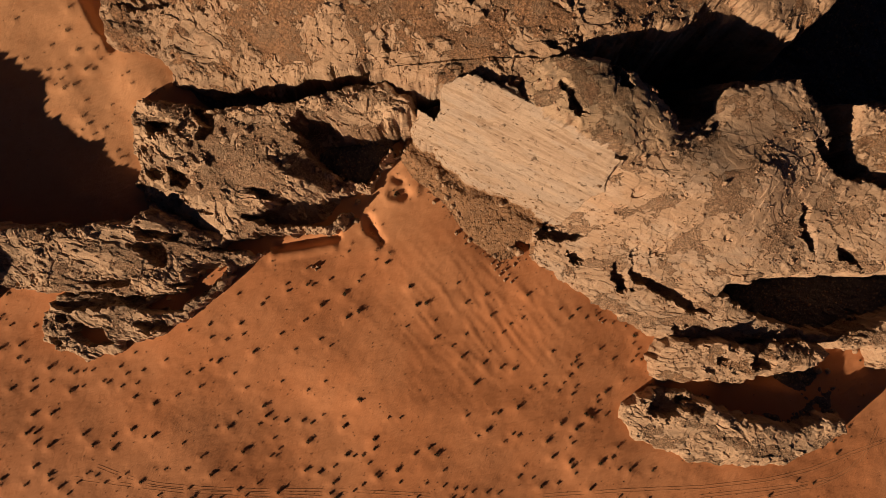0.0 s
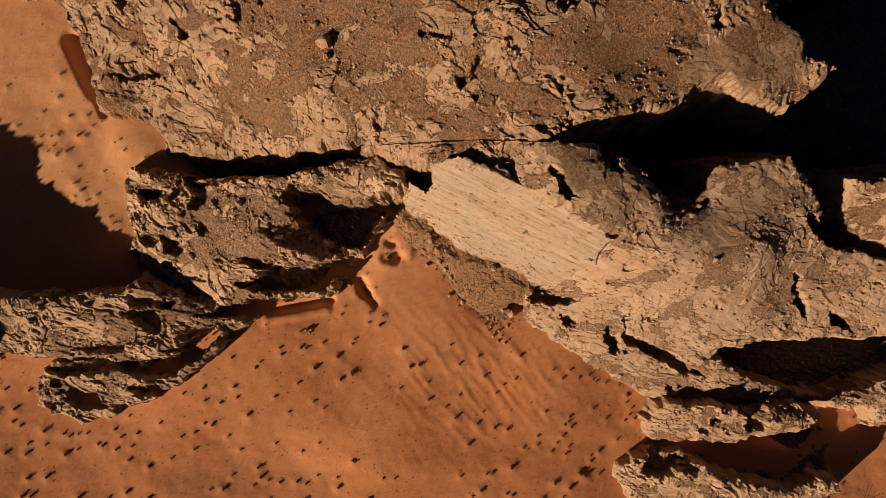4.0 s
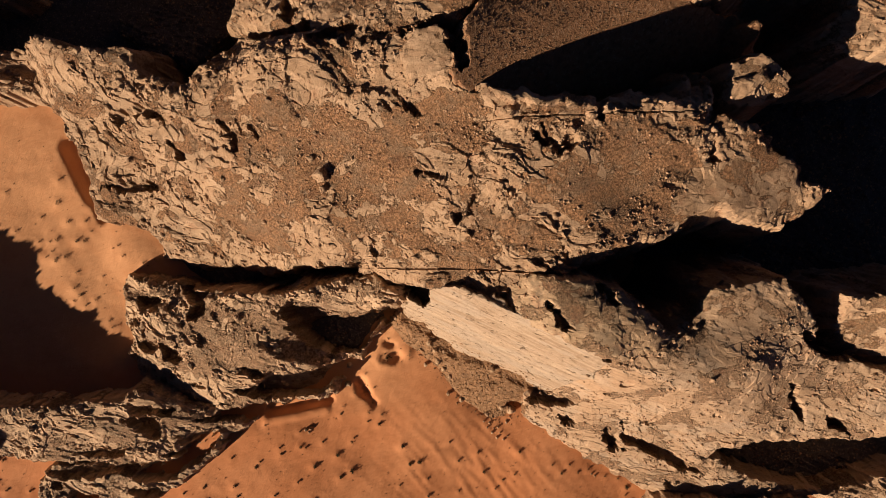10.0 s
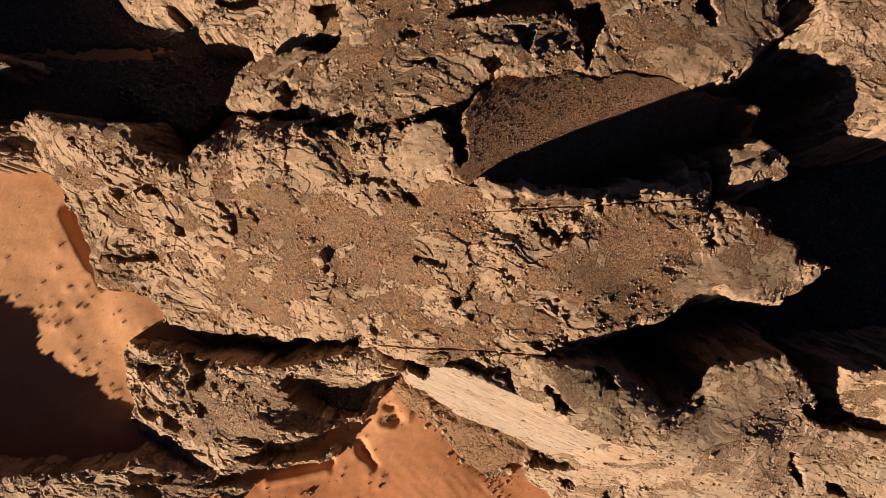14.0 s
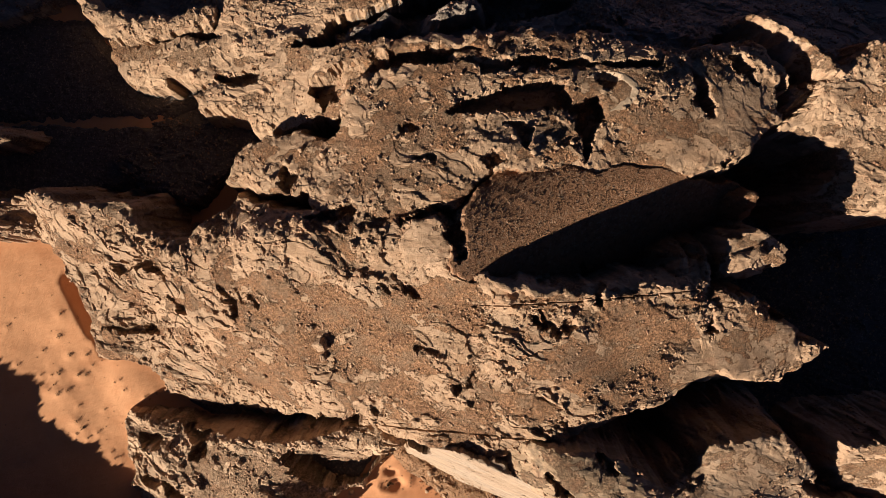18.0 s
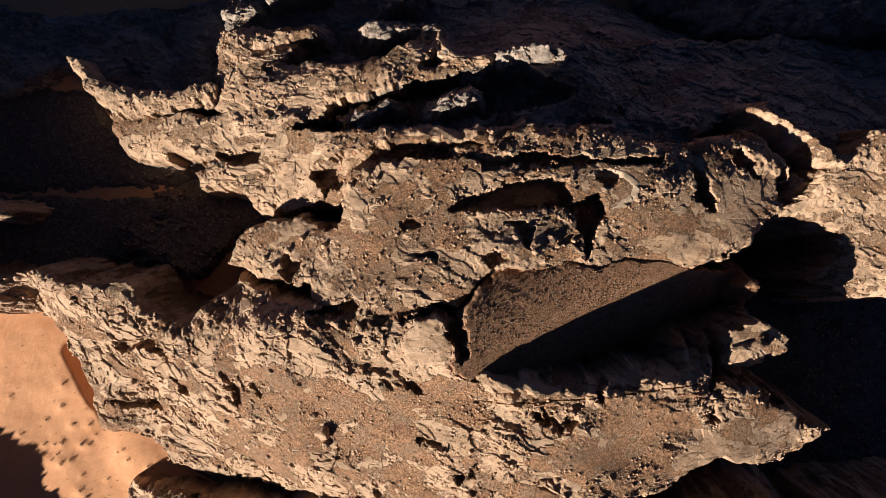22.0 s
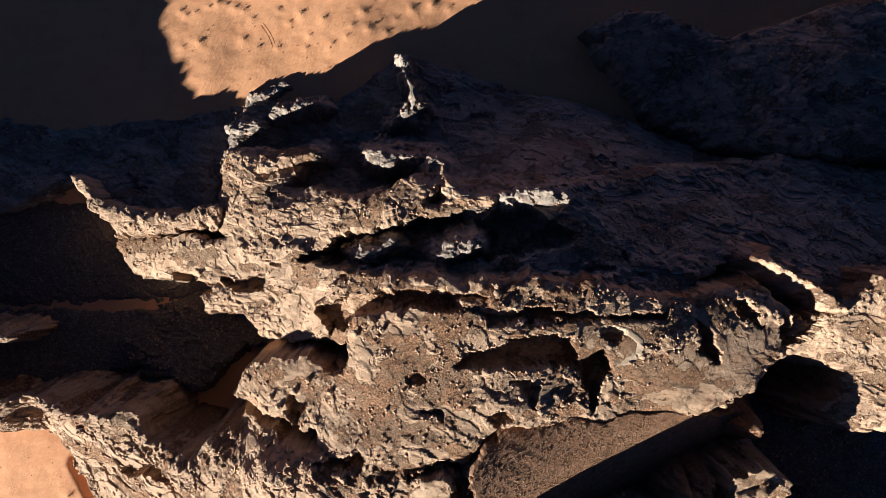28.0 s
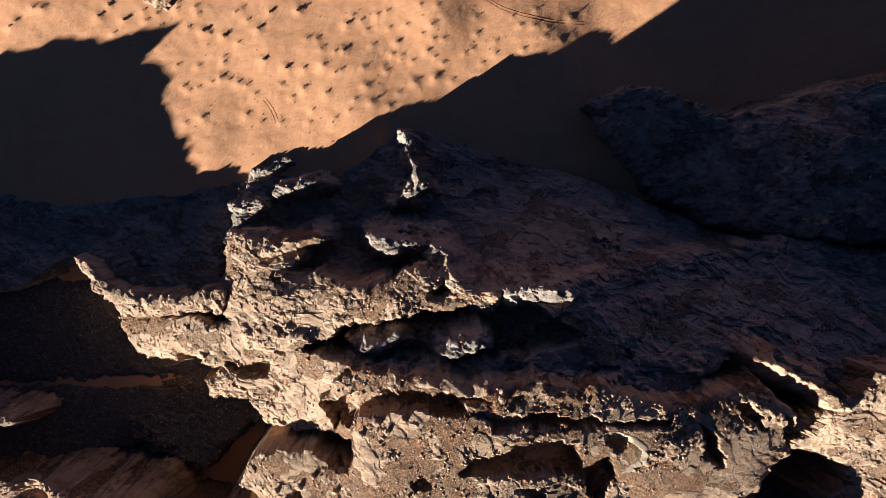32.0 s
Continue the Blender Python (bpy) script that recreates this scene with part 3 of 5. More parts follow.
# north slopes, low bench and dome: shade is part of their rock colour
block('north_slope', 'weathered sandstone slope falling away northward, coloured for shade',
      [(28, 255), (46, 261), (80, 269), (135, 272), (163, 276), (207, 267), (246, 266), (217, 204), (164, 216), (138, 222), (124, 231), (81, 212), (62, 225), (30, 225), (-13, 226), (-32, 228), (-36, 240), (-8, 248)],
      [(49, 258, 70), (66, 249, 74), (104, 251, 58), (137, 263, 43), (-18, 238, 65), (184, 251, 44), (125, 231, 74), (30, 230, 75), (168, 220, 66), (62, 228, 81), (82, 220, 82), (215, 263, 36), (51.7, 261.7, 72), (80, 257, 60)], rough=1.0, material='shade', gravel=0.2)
block('north_slope', 'low sandstone terraces at the mountain foot, coloured for shade',
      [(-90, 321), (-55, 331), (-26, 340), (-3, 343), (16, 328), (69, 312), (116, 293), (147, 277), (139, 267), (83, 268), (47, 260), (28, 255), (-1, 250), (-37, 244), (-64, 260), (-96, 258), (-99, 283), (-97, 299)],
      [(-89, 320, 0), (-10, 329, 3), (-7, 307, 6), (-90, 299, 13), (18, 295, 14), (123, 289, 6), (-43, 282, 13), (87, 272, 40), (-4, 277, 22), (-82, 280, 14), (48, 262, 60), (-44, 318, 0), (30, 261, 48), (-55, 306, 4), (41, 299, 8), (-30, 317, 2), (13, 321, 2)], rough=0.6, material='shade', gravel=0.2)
block('shade_toned_bench', 'low rock bench in the mountain shade, coloured for shade',
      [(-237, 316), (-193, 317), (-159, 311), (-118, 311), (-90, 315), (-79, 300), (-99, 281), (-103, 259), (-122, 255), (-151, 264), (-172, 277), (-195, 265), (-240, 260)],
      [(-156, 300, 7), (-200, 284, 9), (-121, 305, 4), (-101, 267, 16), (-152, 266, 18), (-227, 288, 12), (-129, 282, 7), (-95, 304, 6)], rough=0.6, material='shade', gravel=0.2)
block('rock_dome', 'large sandstone dome on shaded sand, coloured for shade',
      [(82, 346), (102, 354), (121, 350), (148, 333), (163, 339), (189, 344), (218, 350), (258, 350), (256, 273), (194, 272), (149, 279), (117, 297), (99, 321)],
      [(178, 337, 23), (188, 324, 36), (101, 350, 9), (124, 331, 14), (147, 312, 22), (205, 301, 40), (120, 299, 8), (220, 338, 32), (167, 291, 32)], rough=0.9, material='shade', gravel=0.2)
block('rock_tooth', 'sunlit tip of a tan sandstone ridge',
      [(-225, 209), (-199, 208), (-193, 207), (-190, 205), (-195, 203), (-225, 203)],
      [(-192, 206, 34), (-208, 207, 35), (-220, 206, 36)], rough=0.5)
# the rubble bench and the next three floors have shade put in their colour
block('shade_toned_bench', 'rubble bench on the canyon floor, coloured as in deep shade',
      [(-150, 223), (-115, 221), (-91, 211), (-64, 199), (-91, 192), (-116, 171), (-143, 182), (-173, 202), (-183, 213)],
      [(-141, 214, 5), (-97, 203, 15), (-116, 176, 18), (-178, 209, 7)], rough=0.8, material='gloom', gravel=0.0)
block('shade_toned_bench', 'added floor of the eastern canyon, shade put in its colour',
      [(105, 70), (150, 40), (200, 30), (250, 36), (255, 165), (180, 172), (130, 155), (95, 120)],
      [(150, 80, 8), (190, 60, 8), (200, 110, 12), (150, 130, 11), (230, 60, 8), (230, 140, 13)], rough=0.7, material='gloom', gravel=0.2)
block('shade_toned_bench', 'added floor of a hollow, shade put in its colour',
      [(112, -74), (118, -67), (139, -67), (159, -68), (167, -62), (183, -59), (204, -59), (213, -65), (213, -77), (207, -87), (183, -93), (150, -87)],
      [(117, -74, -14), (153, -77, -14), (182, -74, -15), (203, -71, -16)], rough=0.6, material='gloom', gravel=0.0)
block('shade_toned_bench', 'added floor of the western canyon, shade put in its colour',
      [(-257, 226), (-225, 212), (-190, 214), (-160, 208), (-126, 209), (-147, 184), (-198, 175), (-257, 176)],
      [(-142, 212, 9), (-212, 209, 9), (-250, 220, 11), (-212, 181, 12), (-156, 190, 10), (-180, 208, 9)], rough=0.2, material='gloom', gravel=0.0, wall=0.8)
block('rock_outcrop', 'pale rounded sandstone knob beside a dark cleft',
      [(-7, 154), (-3, 158), (5, 157), (10, 152), (10, 144), (4, 141), (-4, 142), (-8, 148)],
      [(-6, 150, 99), (1, 156, 101), (8, 150, 101), (2, 142, 99)], rough=0.3, gravel=0.0)
pit([(-67, 57), (-61, 59), (-53, 56), (-41, 50), (-21, 55), (-19, 52), (-26, 46), (-37, 32), (-49, 34), (-60, 41), (-65, 49)], 26)
pit([(-95, 16), (-77, 23), (-60, 25), (-36, 28), (-40, 21), (-60, 12), (-82, 12)], 14)
pit([(-116, 0), (-88, 8), (-51, 8), (-54, 0), (-82, -2)], 14)
pit([(-13, 67), (-2, 67), (-1, 60), (-6, 57), (-9, 62)], 26, edge=0.8)
pit([(138, -18), (156, -14), (192, -12), (200, -13), (216, -13), (241, -13), (241, -29), (216, -32), (197, -37), (190, -43), (181, -40), (170, -34), (156, -30), (148, -28)], 18)
pit([(158, 57), (168, 46), (180, 31), (172, 34), (163, 48)], 16)
pit([(-189, -42), (-183, -39), (-174, -40), (-169, -46), (-176, -49), (-186, -46)], 10)
pit([(-155, -37), (-140, -35), (-138, -39), (-151, -42)], 8)
pit([(-127, -19), (-109, -10), (-116, -20), (-132, -30), (-152, -31), (-141, -25)], 11)
pit([(-151, 3), (-133, 4), (-136, -8), (-146, -4)], 9)
pit([(-136, -17), (-125, -14), (-114, -10), (-122, -22)], 8)
pit([(43, 7), (51, 11), (65, 9), (71, 5), (59, 4), (48, 5)], 8, edge=1.2)
pit([(37, 3), (45, 2), (44, -7), (38, -5)], 8, edge=1.2)
pit([(62, -1), (69, -2), (68, -8), (63, -7)], 6, edge=1.2)
pit([(84, -8), (91, -14), (95, -21), (90, -22), (85, -16)], 10)
pit([(91, 0), (95, -11), (115, -19), (134, -33), (126, -31), (109, -22), (95, -16)], 7)
pit([(161, 20), (172, 6), (176, -2), (167, 6)], 10)
pit([(184, 3), (194, -2), (199, -9), (189, -5)], 9)
pit([(150, -46), (163, -46), (164, -58), (159, -62), (153, -52)], 8)
pit([(-153, 114), (-130, 117), (-130, 112), (-149, 112)], 4)
pit([(-82, 135), (-74, 125), (-77, 123), (-83, 130)], 4)
pit([(9, 96), (17, 101), (16, 97), (10, 93)], 4)
pit([(-3, 111), (5, 111), (3, 109)], 2.5)
pit([(41, 126), (47, 121), (51, 118), (47, 116), (42, 122)], 4)
pit([(49, 121), (53, 122), (52, 117), (48, 116)], 4)
pit([(-11, 140), (-6, 135), (-2, 131), (-6, 132)], 3.5)
pit([(-69, 132), (-64, 129), (-66, 126)], 3)
pit([(-8, 157), (-2, 162), (10, 163), (13, 159), (14, 147), (12, 143), (10, 151), (4, 159), (-4, 158)], 7)
pit([(-43, 160), (-34, 163), (-27, 166), (-24, 162), (-32, 160), (-41, 158)], 6)
pit([(-46, 215), (-28, 222), (12, 222), (23, 220), (23, 215), (-10, 217), (-28, 212), (-41, 204)], 10)
pit([(22, 216), (52, 214), (84, 211), (52, 211), (21, 211)], 5)
pit([(-57, 235), (-29, 244), (-10, 249), (36, 254), (58, 242), (56, 237), (31, 234), (-11, 232), (-34, 231)], 12)
pit([(9, 196), (17, 201), (31, 205), (51, 206), (52, 196), (31, 197)], 9)
pit([(52, 196), (63, 202), (64, 194), (59, 180), (56, 188)], 9)
pit([(96, 210), (101, 206), (105, 194), (98, 196)], 7)
pit([(111, 216), (116, 207), (122, 207), (116, 215)], 5)
pit([(132, 209), (138, 205), (135, 194), (132, 200)], 7)
pit([(139, 198), (153, 209), (148, 201), (140, 195)], 5)
pit([(-56, 181), (-49, 179), (-52, 171), (-57, 174)], 7)
pit([(-9, 192), (-3, 194), (-1, 191), (-7, 190)], 3)
pit([(-3, 180), (4, 181), (5, 179)], 3)
pit([(31, 191), (38, 190), (37, 182), (34, 186)], 4)
pit([(-92, 227), (-72, 227), (-74, 223), (-90, 223)], 7)
pit([(61, 206), (63, 208), (69, 206), (66, 202)], 3)
pit([(20, 180), (27, 182), (28, 178), (24, 176)], 4)
crest([(123, 230, 87), (132, 226, 87), (143, 221, 85), (152, 214, 83), (159, 209, 82)], 1)
crest([(-32, 224, 70), (-23, 225, 73), (-10, 225, 78), (8, 224, 84), (26, 222, 89)], 6)
crest([(33, 221, 91), (48, 221, 92), (64, 221, 93)], 6)
crest([(16, 217, 90), (32, 217, 92)], 5)
crest([(4, 272, 56), (13, 258, 66), (26, 255, 70)], 7)
crest([(-10, 330, 14), (-8, 323, 18), (-3, 311, 21.5), (-4, 300, 23)], 4)
crest([(-73, 306, 18), (-61, 309, 17.5), (-50, 310, 16)], 5)
crest([(-87, 317, 5), (-71, 322, 5)], 4)
crest([(-95, 299, 15), (-82, 299, 16)], 6)
crest([(-17, 298, 22), (-8, 303, 22), (0, 304, 22)], 4)
crest([(-73, 276, 38), (-60, 281, 37), (-51, 283, 35)], 5)
crest([(7, 236, 80), (14, 240, 80), (20, 240, 80)], 3)
crest([(-22, 280, 46), (-13, 278, 46), (-6, 279, 46)], 4)
crest([(-16, 277, 46.5), (-1, 277, 46.5)], 5)
crest([(33, 256, 73.5), (47, 258, 75.5), (56, 257, 75.5)], 6)
crest([(123, 163, 80.5), (125, 164, 80.5)], 1)
crest([(94, 137, 88), (93, 143, 86.5)], 3)
crest([(103, 136, 86), (104, 143, 85)], 3)
crest([(112, 139, 85), (123, 145, 86.5)], 4)
crest([(10, 235, 72), (21, 240, 76)], 4)
crest([(-26, 237, 66), (-13, 240, 68)], 4)
gravel_flat(71, 109, 23.4, 14.9, 20, 1.0)
gravel_flat(7, 125, 14.2, 8.1, 0, 1.0)
gravel_flat(-48, 116, 24.0, 15.3, -10, 1.0)
gravel_flat(-14, 108, 14.7, 8.4, 0, 0.8)
gravel_flat(-79, 95, 16.1, 8.0, -10, 0.8)
gravel_flat(22, 88, 32.4, 8.7, 0, 0.7)
gravel_flat(-2, 205, 9.0, 7.0, 0, 1.0)
gravel_flat(65, 202, 9.9, 6.9, 0, 1.0)
gravel_flat(-11, 184, 21.6, 9.8, 10, 0.9)
gravel_flat(70, 188, 11.8, 8.9, 0, 1.0)
gravel_flat(32, 219, 11.9, 4.0, 0, 1.0)
gravel_flat(-90, 43, 28.0, 15.3, 0, 0.7)
gravel_flat(59, 60, 10.7, 6.4, -20, 0.3)
gravel_flat(-124, -2, 16.4, 5.5, 0, 0.6)
block('rock_outcrop', 'small pale rock outcrop on the northern sand',
      [(-139, 417), (-141, 405), (-136, 400), (-129, 400), (-127, 405), (-123, 417)],
      [(-135, 404, 4), (-130, 403, 4), (-131, 413, 6)], rough=0.5)
SHRUBS += [(x, y, 2.3) for x, y in [(-25.9, 29.8), (-23.9, 28.1)]]
SHRUBS += [(x, y, 1.15) for x, y in [(-227.3, -51.2), (-217.3, -49.4), (-222.3, -72.2), (-212.4, -73.1), (-192.2, -73.4), (-203.1, -61.2), (-201.7, -85.0), (-211.4, -85.3), (-209.9, -99.8), (-226.5, -118.1), (-227.5, -121.2), (-209.8, -111.9), (-202.1, -115.9), (-160.4, -93.0), (-149.3, -96.4), (-170.1, -102.9), (-185.0, -95.5), (-180.3, -101.1), (-197.2, -122.8), (-202.4, -101.4), (-156.1, -120.3), (-120.5, -117.5), (-148.8, -79.8), (-214.2, -94.6), (-209.7, -94.6), (-130.5, -129.3), (-232.9, -105.7), (-103.3, -37.9), (-97.0, -52.7), (-62.2, -28.8), (-50.5, -22.9), (-49.2, -35.0), (-43.4, -32.0), (-28.6, -6.9), (-17.1, -19.4), (-8.4, -27.9), (-13.4, -28.8), (-93.1, -81.7), (-92.3, -87.2), (-73.7, -90.3), (-70.8, -101.1), (-52.0, -93.3), (-43.4, -78.6), (-57.4, -122.8), (-59.0, -128.1)]]
SHRUBS += [(x, y, 1.15) for x, y in [(-56.0, -130.6), (-86.4, -127.5), (-65.0, -117.5), (-35.2, -118.1), (-34.0, -119.0), (-24.0, -115.6), (-7.3, -104.1), (-3.3, -107.5), (-36.0, -104.8), (-36.0, -99.5), (-50.6, -108.2), (-104.2, -106.0), (-111.5, -92.7), (9.9, -56.1), (16.8, -70.4), (37.2, -62.7), (43.8, -23.8), (54.8, -101.1), (57.9, -109.7), (67.0, -112.5), (68.6, -115.0), (23.0, -94.9), (39.5, -82.6), (77.9, -126.8), (52.0, -125.9), (83.1, -113.4), (70.4, -94.9), (75.7, -87.2), (78.8, -88.7), (105.3, -58.5), (101.2, -45.9), (105.5, -43.5), (86.1, -75.8), (62.2, -91.8), (99.0, -116.9), (30.3, -62.1)]]
SHRUBS += [(x, y, 0.75) for x, y in [(-227.1, -36.1), (-225.5, -34.1), (-221.7, -22.9), (-221.5, -39.1), (-209.9, -40.0), (-218.5, -56.1), (-233.9, -64.3), (-202.6, -68.5), (-186.1, -71.0), (-175.5, -68.2), (-173.1, -69.1), (-158.1, -69.4), (-159.2, -76.5), (-137.2, -75.5), (-131.8, -64.3), (-125.1, -71.0), (-124.9, -62.4), (-166.8, -60.6), (-168.0, -52.7), (-159.1, -53.6), (-129.7, -41.5), (-119.3, -38.5), (-118.7, -45.3), (-154.9, -62.7), (-142.7, -57.0), (-119.6, -57.3), (-115.8, -58.2), (-190.4, -64.3), (-193.3, -62.7), (-185.8, -63.0), (-181.3, -62.7), (-214.7, -58.2), (-211.5, -67.9), (-163.4, -64.6), (-166.0, -71.0), (-143.8, -114.1), (-133.2, -114.4), (-125.4, -107.9), (-118.1, -92.7), (-134.3, -100.4), (-153.9, -97.0), (-170.5, -96.4), (-183.3, -115.6), (-178.8, -116.9), (-188.0, -120.3)]]
SHRUBS += [(x, y, 0.75) for x, y in [(-167.6, -118.4), (-163.6, -115.9), (-202.2, -119.0), (-214.5, -121.2), (-233.8, -125.9), (-192.8, -125.9), (-174.4, -120.6), (-217.4, -132.1), (-131.9, -124.3), (-127.6, -133.1), (-123.0, -130.6), (-141.2, -130.6), (-147.2, -127.5), (-167.1, -131.2), (-176.3, -132.1), (-200.6, -132.1), (-135.2, -132.1), (-115.1, -57.3), (-110.9, -46.5), (-79.4, -18.0), (-78.9, -21.5), (-69.2, -18.0), (-66.4, -18.5), (-86.3, -6.1), (-69.1, -9.8), (-34.3, -5.5), (-48.1, -1.2), (-41.7, -14.2), (-43.1, -16.5), (-57.6, -15.6), (-89.8, -25.3), (-92.2, -28.2), (-83.0, -43.5), (-102.0, -43.5), (-76.1, -51.8), (-58.1, -50.0), (-63.2, -46.5), (-71.1, -36.7), (-4.1, -37.0), (-18.7, -40.0), (-4.1, -46.5), (-104.2, -22.9), (-83.9, -68.8), (-70.4, -73.4), (-61.3, -68.8)]]
SHRUBS += [(x, y, 0.75) for x, y in [(-102.0, -71.9), (-107.8, -64.3), (-106.8, -85.7), (-96.3, -91.8), (-88.7, -89.3), (-82.7, -90.6), (-69.1, -91.5), (-88.9, -99.5), (-86.0, -105.1), (-90.6, -108.8), (-87.6, -108.8), (-110.5, -115.6), (-72.5, -116.5), (-71.0, -115.6), (-57.3, -114.4), (-46.7, -108.8), (-42.1, -108.2), (-39.1, -112.5), (-28.4, -88.1), (-22.3, -88.1), (-14.8, -107.2), (-52.5, -88.1), (-63.1, -87.2), (-107.0, -125.9), (-96.9, -122.8), (-103.2, -129.0), (-89.5, -132.1), (-116.9, -130.6), (-106.3, -133.1), (-46.8, -126.8), (-42.2, -123.7), (-22.5, -122.2), (-13.4, -129.9), (-8.8, -122.8), (0.3, -124.3), (0.3, -115.9), (4.3, -131.2), (7.5, -17.7), (22.1, -23.8), (11.9, -27.9), (60.8, -31.4), (65.9, -36.1), (70.2, -31.7), (74.6, -36.1), (80.4, -34.7)]]
SHRUBS += [(x, y, 0.75) for x, y in [(89.3, -39.1), (96.6, -40.6), (4.8, -50.6), (12.0, -44.4), (24.3, -53.6), (21.3, -59.7), (25.1, -34.7), (35.3, -39.1), (57.2, -53.6), (31.0, -43.8), (41.1, -36.1), (70.1, -56.7), (69.3, -59.1), (67.2, -60.6), (70.8, -62.1), (82.7, -52.7), (89.7, -58.2), (100.6, -50.0), (103.6, -53.0), (102.2, -56.7), (99.9, -59.7), (52.9, -66.7), (63.4, -70.4), (66.4, -66.7), (69.5, -72.8), (60.5, -74.9), (68.0, -76.5), (52.9, -71.3), (45.4, -72.8), (95.6, -70.0), (81.7, -81.1), (86.3, -88.1), (92.7, -104.8), (89.7, -110.6), (81.6, -78.0), (25.9, -86.3), (29.0, -85.7), (12.4, -87.2), (18.4, -98.0), (32.1, -101.1), (36.6, -97.0), (39.6, -98.0), (68.4, -102.6), (66.8, -99.5), (70.1, -119.0)]]
SHRUBS += [(x, y, 0.75) for x, y in [(47.4, -121.2), (39.8, -120.6), (42.8, -114.4), (61.1, -124.3), (92.9, -116.5), (23.1, -128.1), (15.5, -127.5), (10.9, -125.9), (6.4, -125.9), (4.9, -130.6), (9.4, -131.2), (111.1, -117.5), (93.1, -131.2), (88.6, -133.1), (108.4, -132.5), (29.2, -129.0), (223.8, -59.7), (228.4, -62.7), (216.4, -94.9), (221.9, -84.1), (210.5, -99.5), (201.7, -105.7), (209.4, -108.8), (207.6, -102.6), (224.6, -78.0), (187.2, -122.8), (196.4, -124.3), (172.3, -130.6)]]
SHRUBS += [(x, y, 1.15) for x, y in [(-163.1, 398.7), (-157.9, 404.3), (-150.2, 396.2), (-110.9, 389.7), (-100.8, 387.0), (-83.4, 390.1), (-62.8, 398.9), (-77.3, 398.5), (-38.5, 391.4), (-40.5, 378.0), (-81.1, 374.2), (-69.7, 369.8), (-103.2, 365.8), (-94.6, 363.2), (-112.7, 345.6), (-90.9, 346.9), (-50.9, 370.3), (-61.1, 369.2), (-50.0, 356.4), (-61.5, 359.1), (-27.0, 351.3), (-29.6, 359.4), (-5.0, 361.4), (5.2, 363.1), (6.7, 364.8), (4.7, 389.9), (-13.5, 381.6), (2.0, 377.0), (78.6, 395.0), (-191.2, 403.4), (-195.5, 403.6), (-204.5, 397.3), (-207.5, 394.5)]]
SHRUBS += [(x, y, 0.75) for x, y in [(-114.7, 401.9), (-123.3, 403.9), (-124.0, 401.0), (-113.4, 398.4), (-140.7, 400.8), (-139.5, 395.6), (-133.6, 399.1), (-132.4, 392.7), (-134.5, 389.9), (-141.3, 388.4), (-155.7, 389.8), (-148.1, 382.9), (-118.6, 391.7), (-108.0, 388.7), (-93.8, 383.3), (-89.0, 394.6), (-94.6, 399.1), (-91.6, 401.0), (-119.3, 359.7), (-114.9, 361.0), (-122.1, 361.8), (-124.6, 372.9), (-114.5, 371.9), (-101.4, 373.5), (-101.3, 376.4), (-59.0, 384.4), (-54.1, 384.2), (-52.0, 378.9), (-44.9, 377.2), (-28.5, 388.2), (-18.1, 397.3), (-23.1, 395.7), (-31.3, 393.2), (-35.5, 395.6), (-25.9, 380.3), (-17.0, 389.2), (-30.7, 368.7), (-20.6, 369.2), (-19.2, 367.1), (-42.3, 367.9), (-45.3, 366.6), (-67.4, 355.0), (-86.1, 357.1), (-72.9, 361.5), (-90.3, 361.6)]]
SHRUBS += [(x, y, 0.75) for x, y in [(-98.9, 364.8), (-107.6, 363.6), (-35.7, 352.4), (-18.4, 348.9), (-57.5, 348.0), (-38.8, 346.8), (-47.7, 341.3), (-59.2, 341.7), (-73.7, 342.2), (-83.8, 342.6), (-121.4, 343.3), (-46.1, 343.6), (-11.7, 374.6), (-6.0, 372.1), (-16.0, 375.4), (5.6, 374.0), (-8.2, 390.3), (10.3, 383.1), (-0.3, 385.7), (5.3, 382.7), (-0.7, 400.1), (8.0, 399.8), (28.0, 394.8), (37.7, 382.1), (37.5, 375.8), (21.6, 376.3), (25.4, 378.5), (30.1, 370.8), (51.0, 390.2), (58.2, 390.0), (65.4, 388.6), (52.0, 377.6), (63.8, 384.9), (72.4, 382.6), (46.8, 395.0), (59.9, 398.5), (-13.8, 356.0), (13.9, 362.2), (9.8, 371.0), (27.7, 386.2)]]
SHRUBS += [(x, y, 1.15) for x, y in [(-182.1, 81.1), (-186.0, 108.1), (-181.0, 98.7), (-186.9, 89.7), (-176.3, 89.0), (-172.6, 88.9), (-187.0, 79.7), (-178.1, 65.4), (-175.3, 61.9), (-184.5, 119.5), (-171.9, 98.9), (-12.2, 31.0), (-33.9, -0.5), (-26.9, -2.0)]]
SHRUBS += [(x, y, 0.75) for x, y in [(-192.1, 81.2), (-189.2, 84.0), (-169.2, 93.7), (-196.3, 83.5), (-176.6, 73.3), (-163.8, 71.2), (-207.5, 94.2), (-196.2, 88.9), (-190.6, 88.9), (-178.7, 59.1), (-173.1, 56.8), (-168.2, 59.6), (-162.7, 48.7), (-161.3, 45.3), (-158.4, 46.6), (-211.6, 113.9), (-194.7, 101.2), (-142.4, 77.7), (-140.4, 76.3), (-136.7, 79.0), (-154.5, 86.4), (-157.3, 85.0), (-152.3, 81.2), (-35.1, 19.4), (-46.7, 2.5), (-40.9, 9.5), (-30.9, 12.2), (-18.6, 44.8)]]
SHRUBS += [(x, y, 1.15) for x, y in [(-19.2, 42.6), (-12.7, 29.2), (-22.9, 37.7)]]
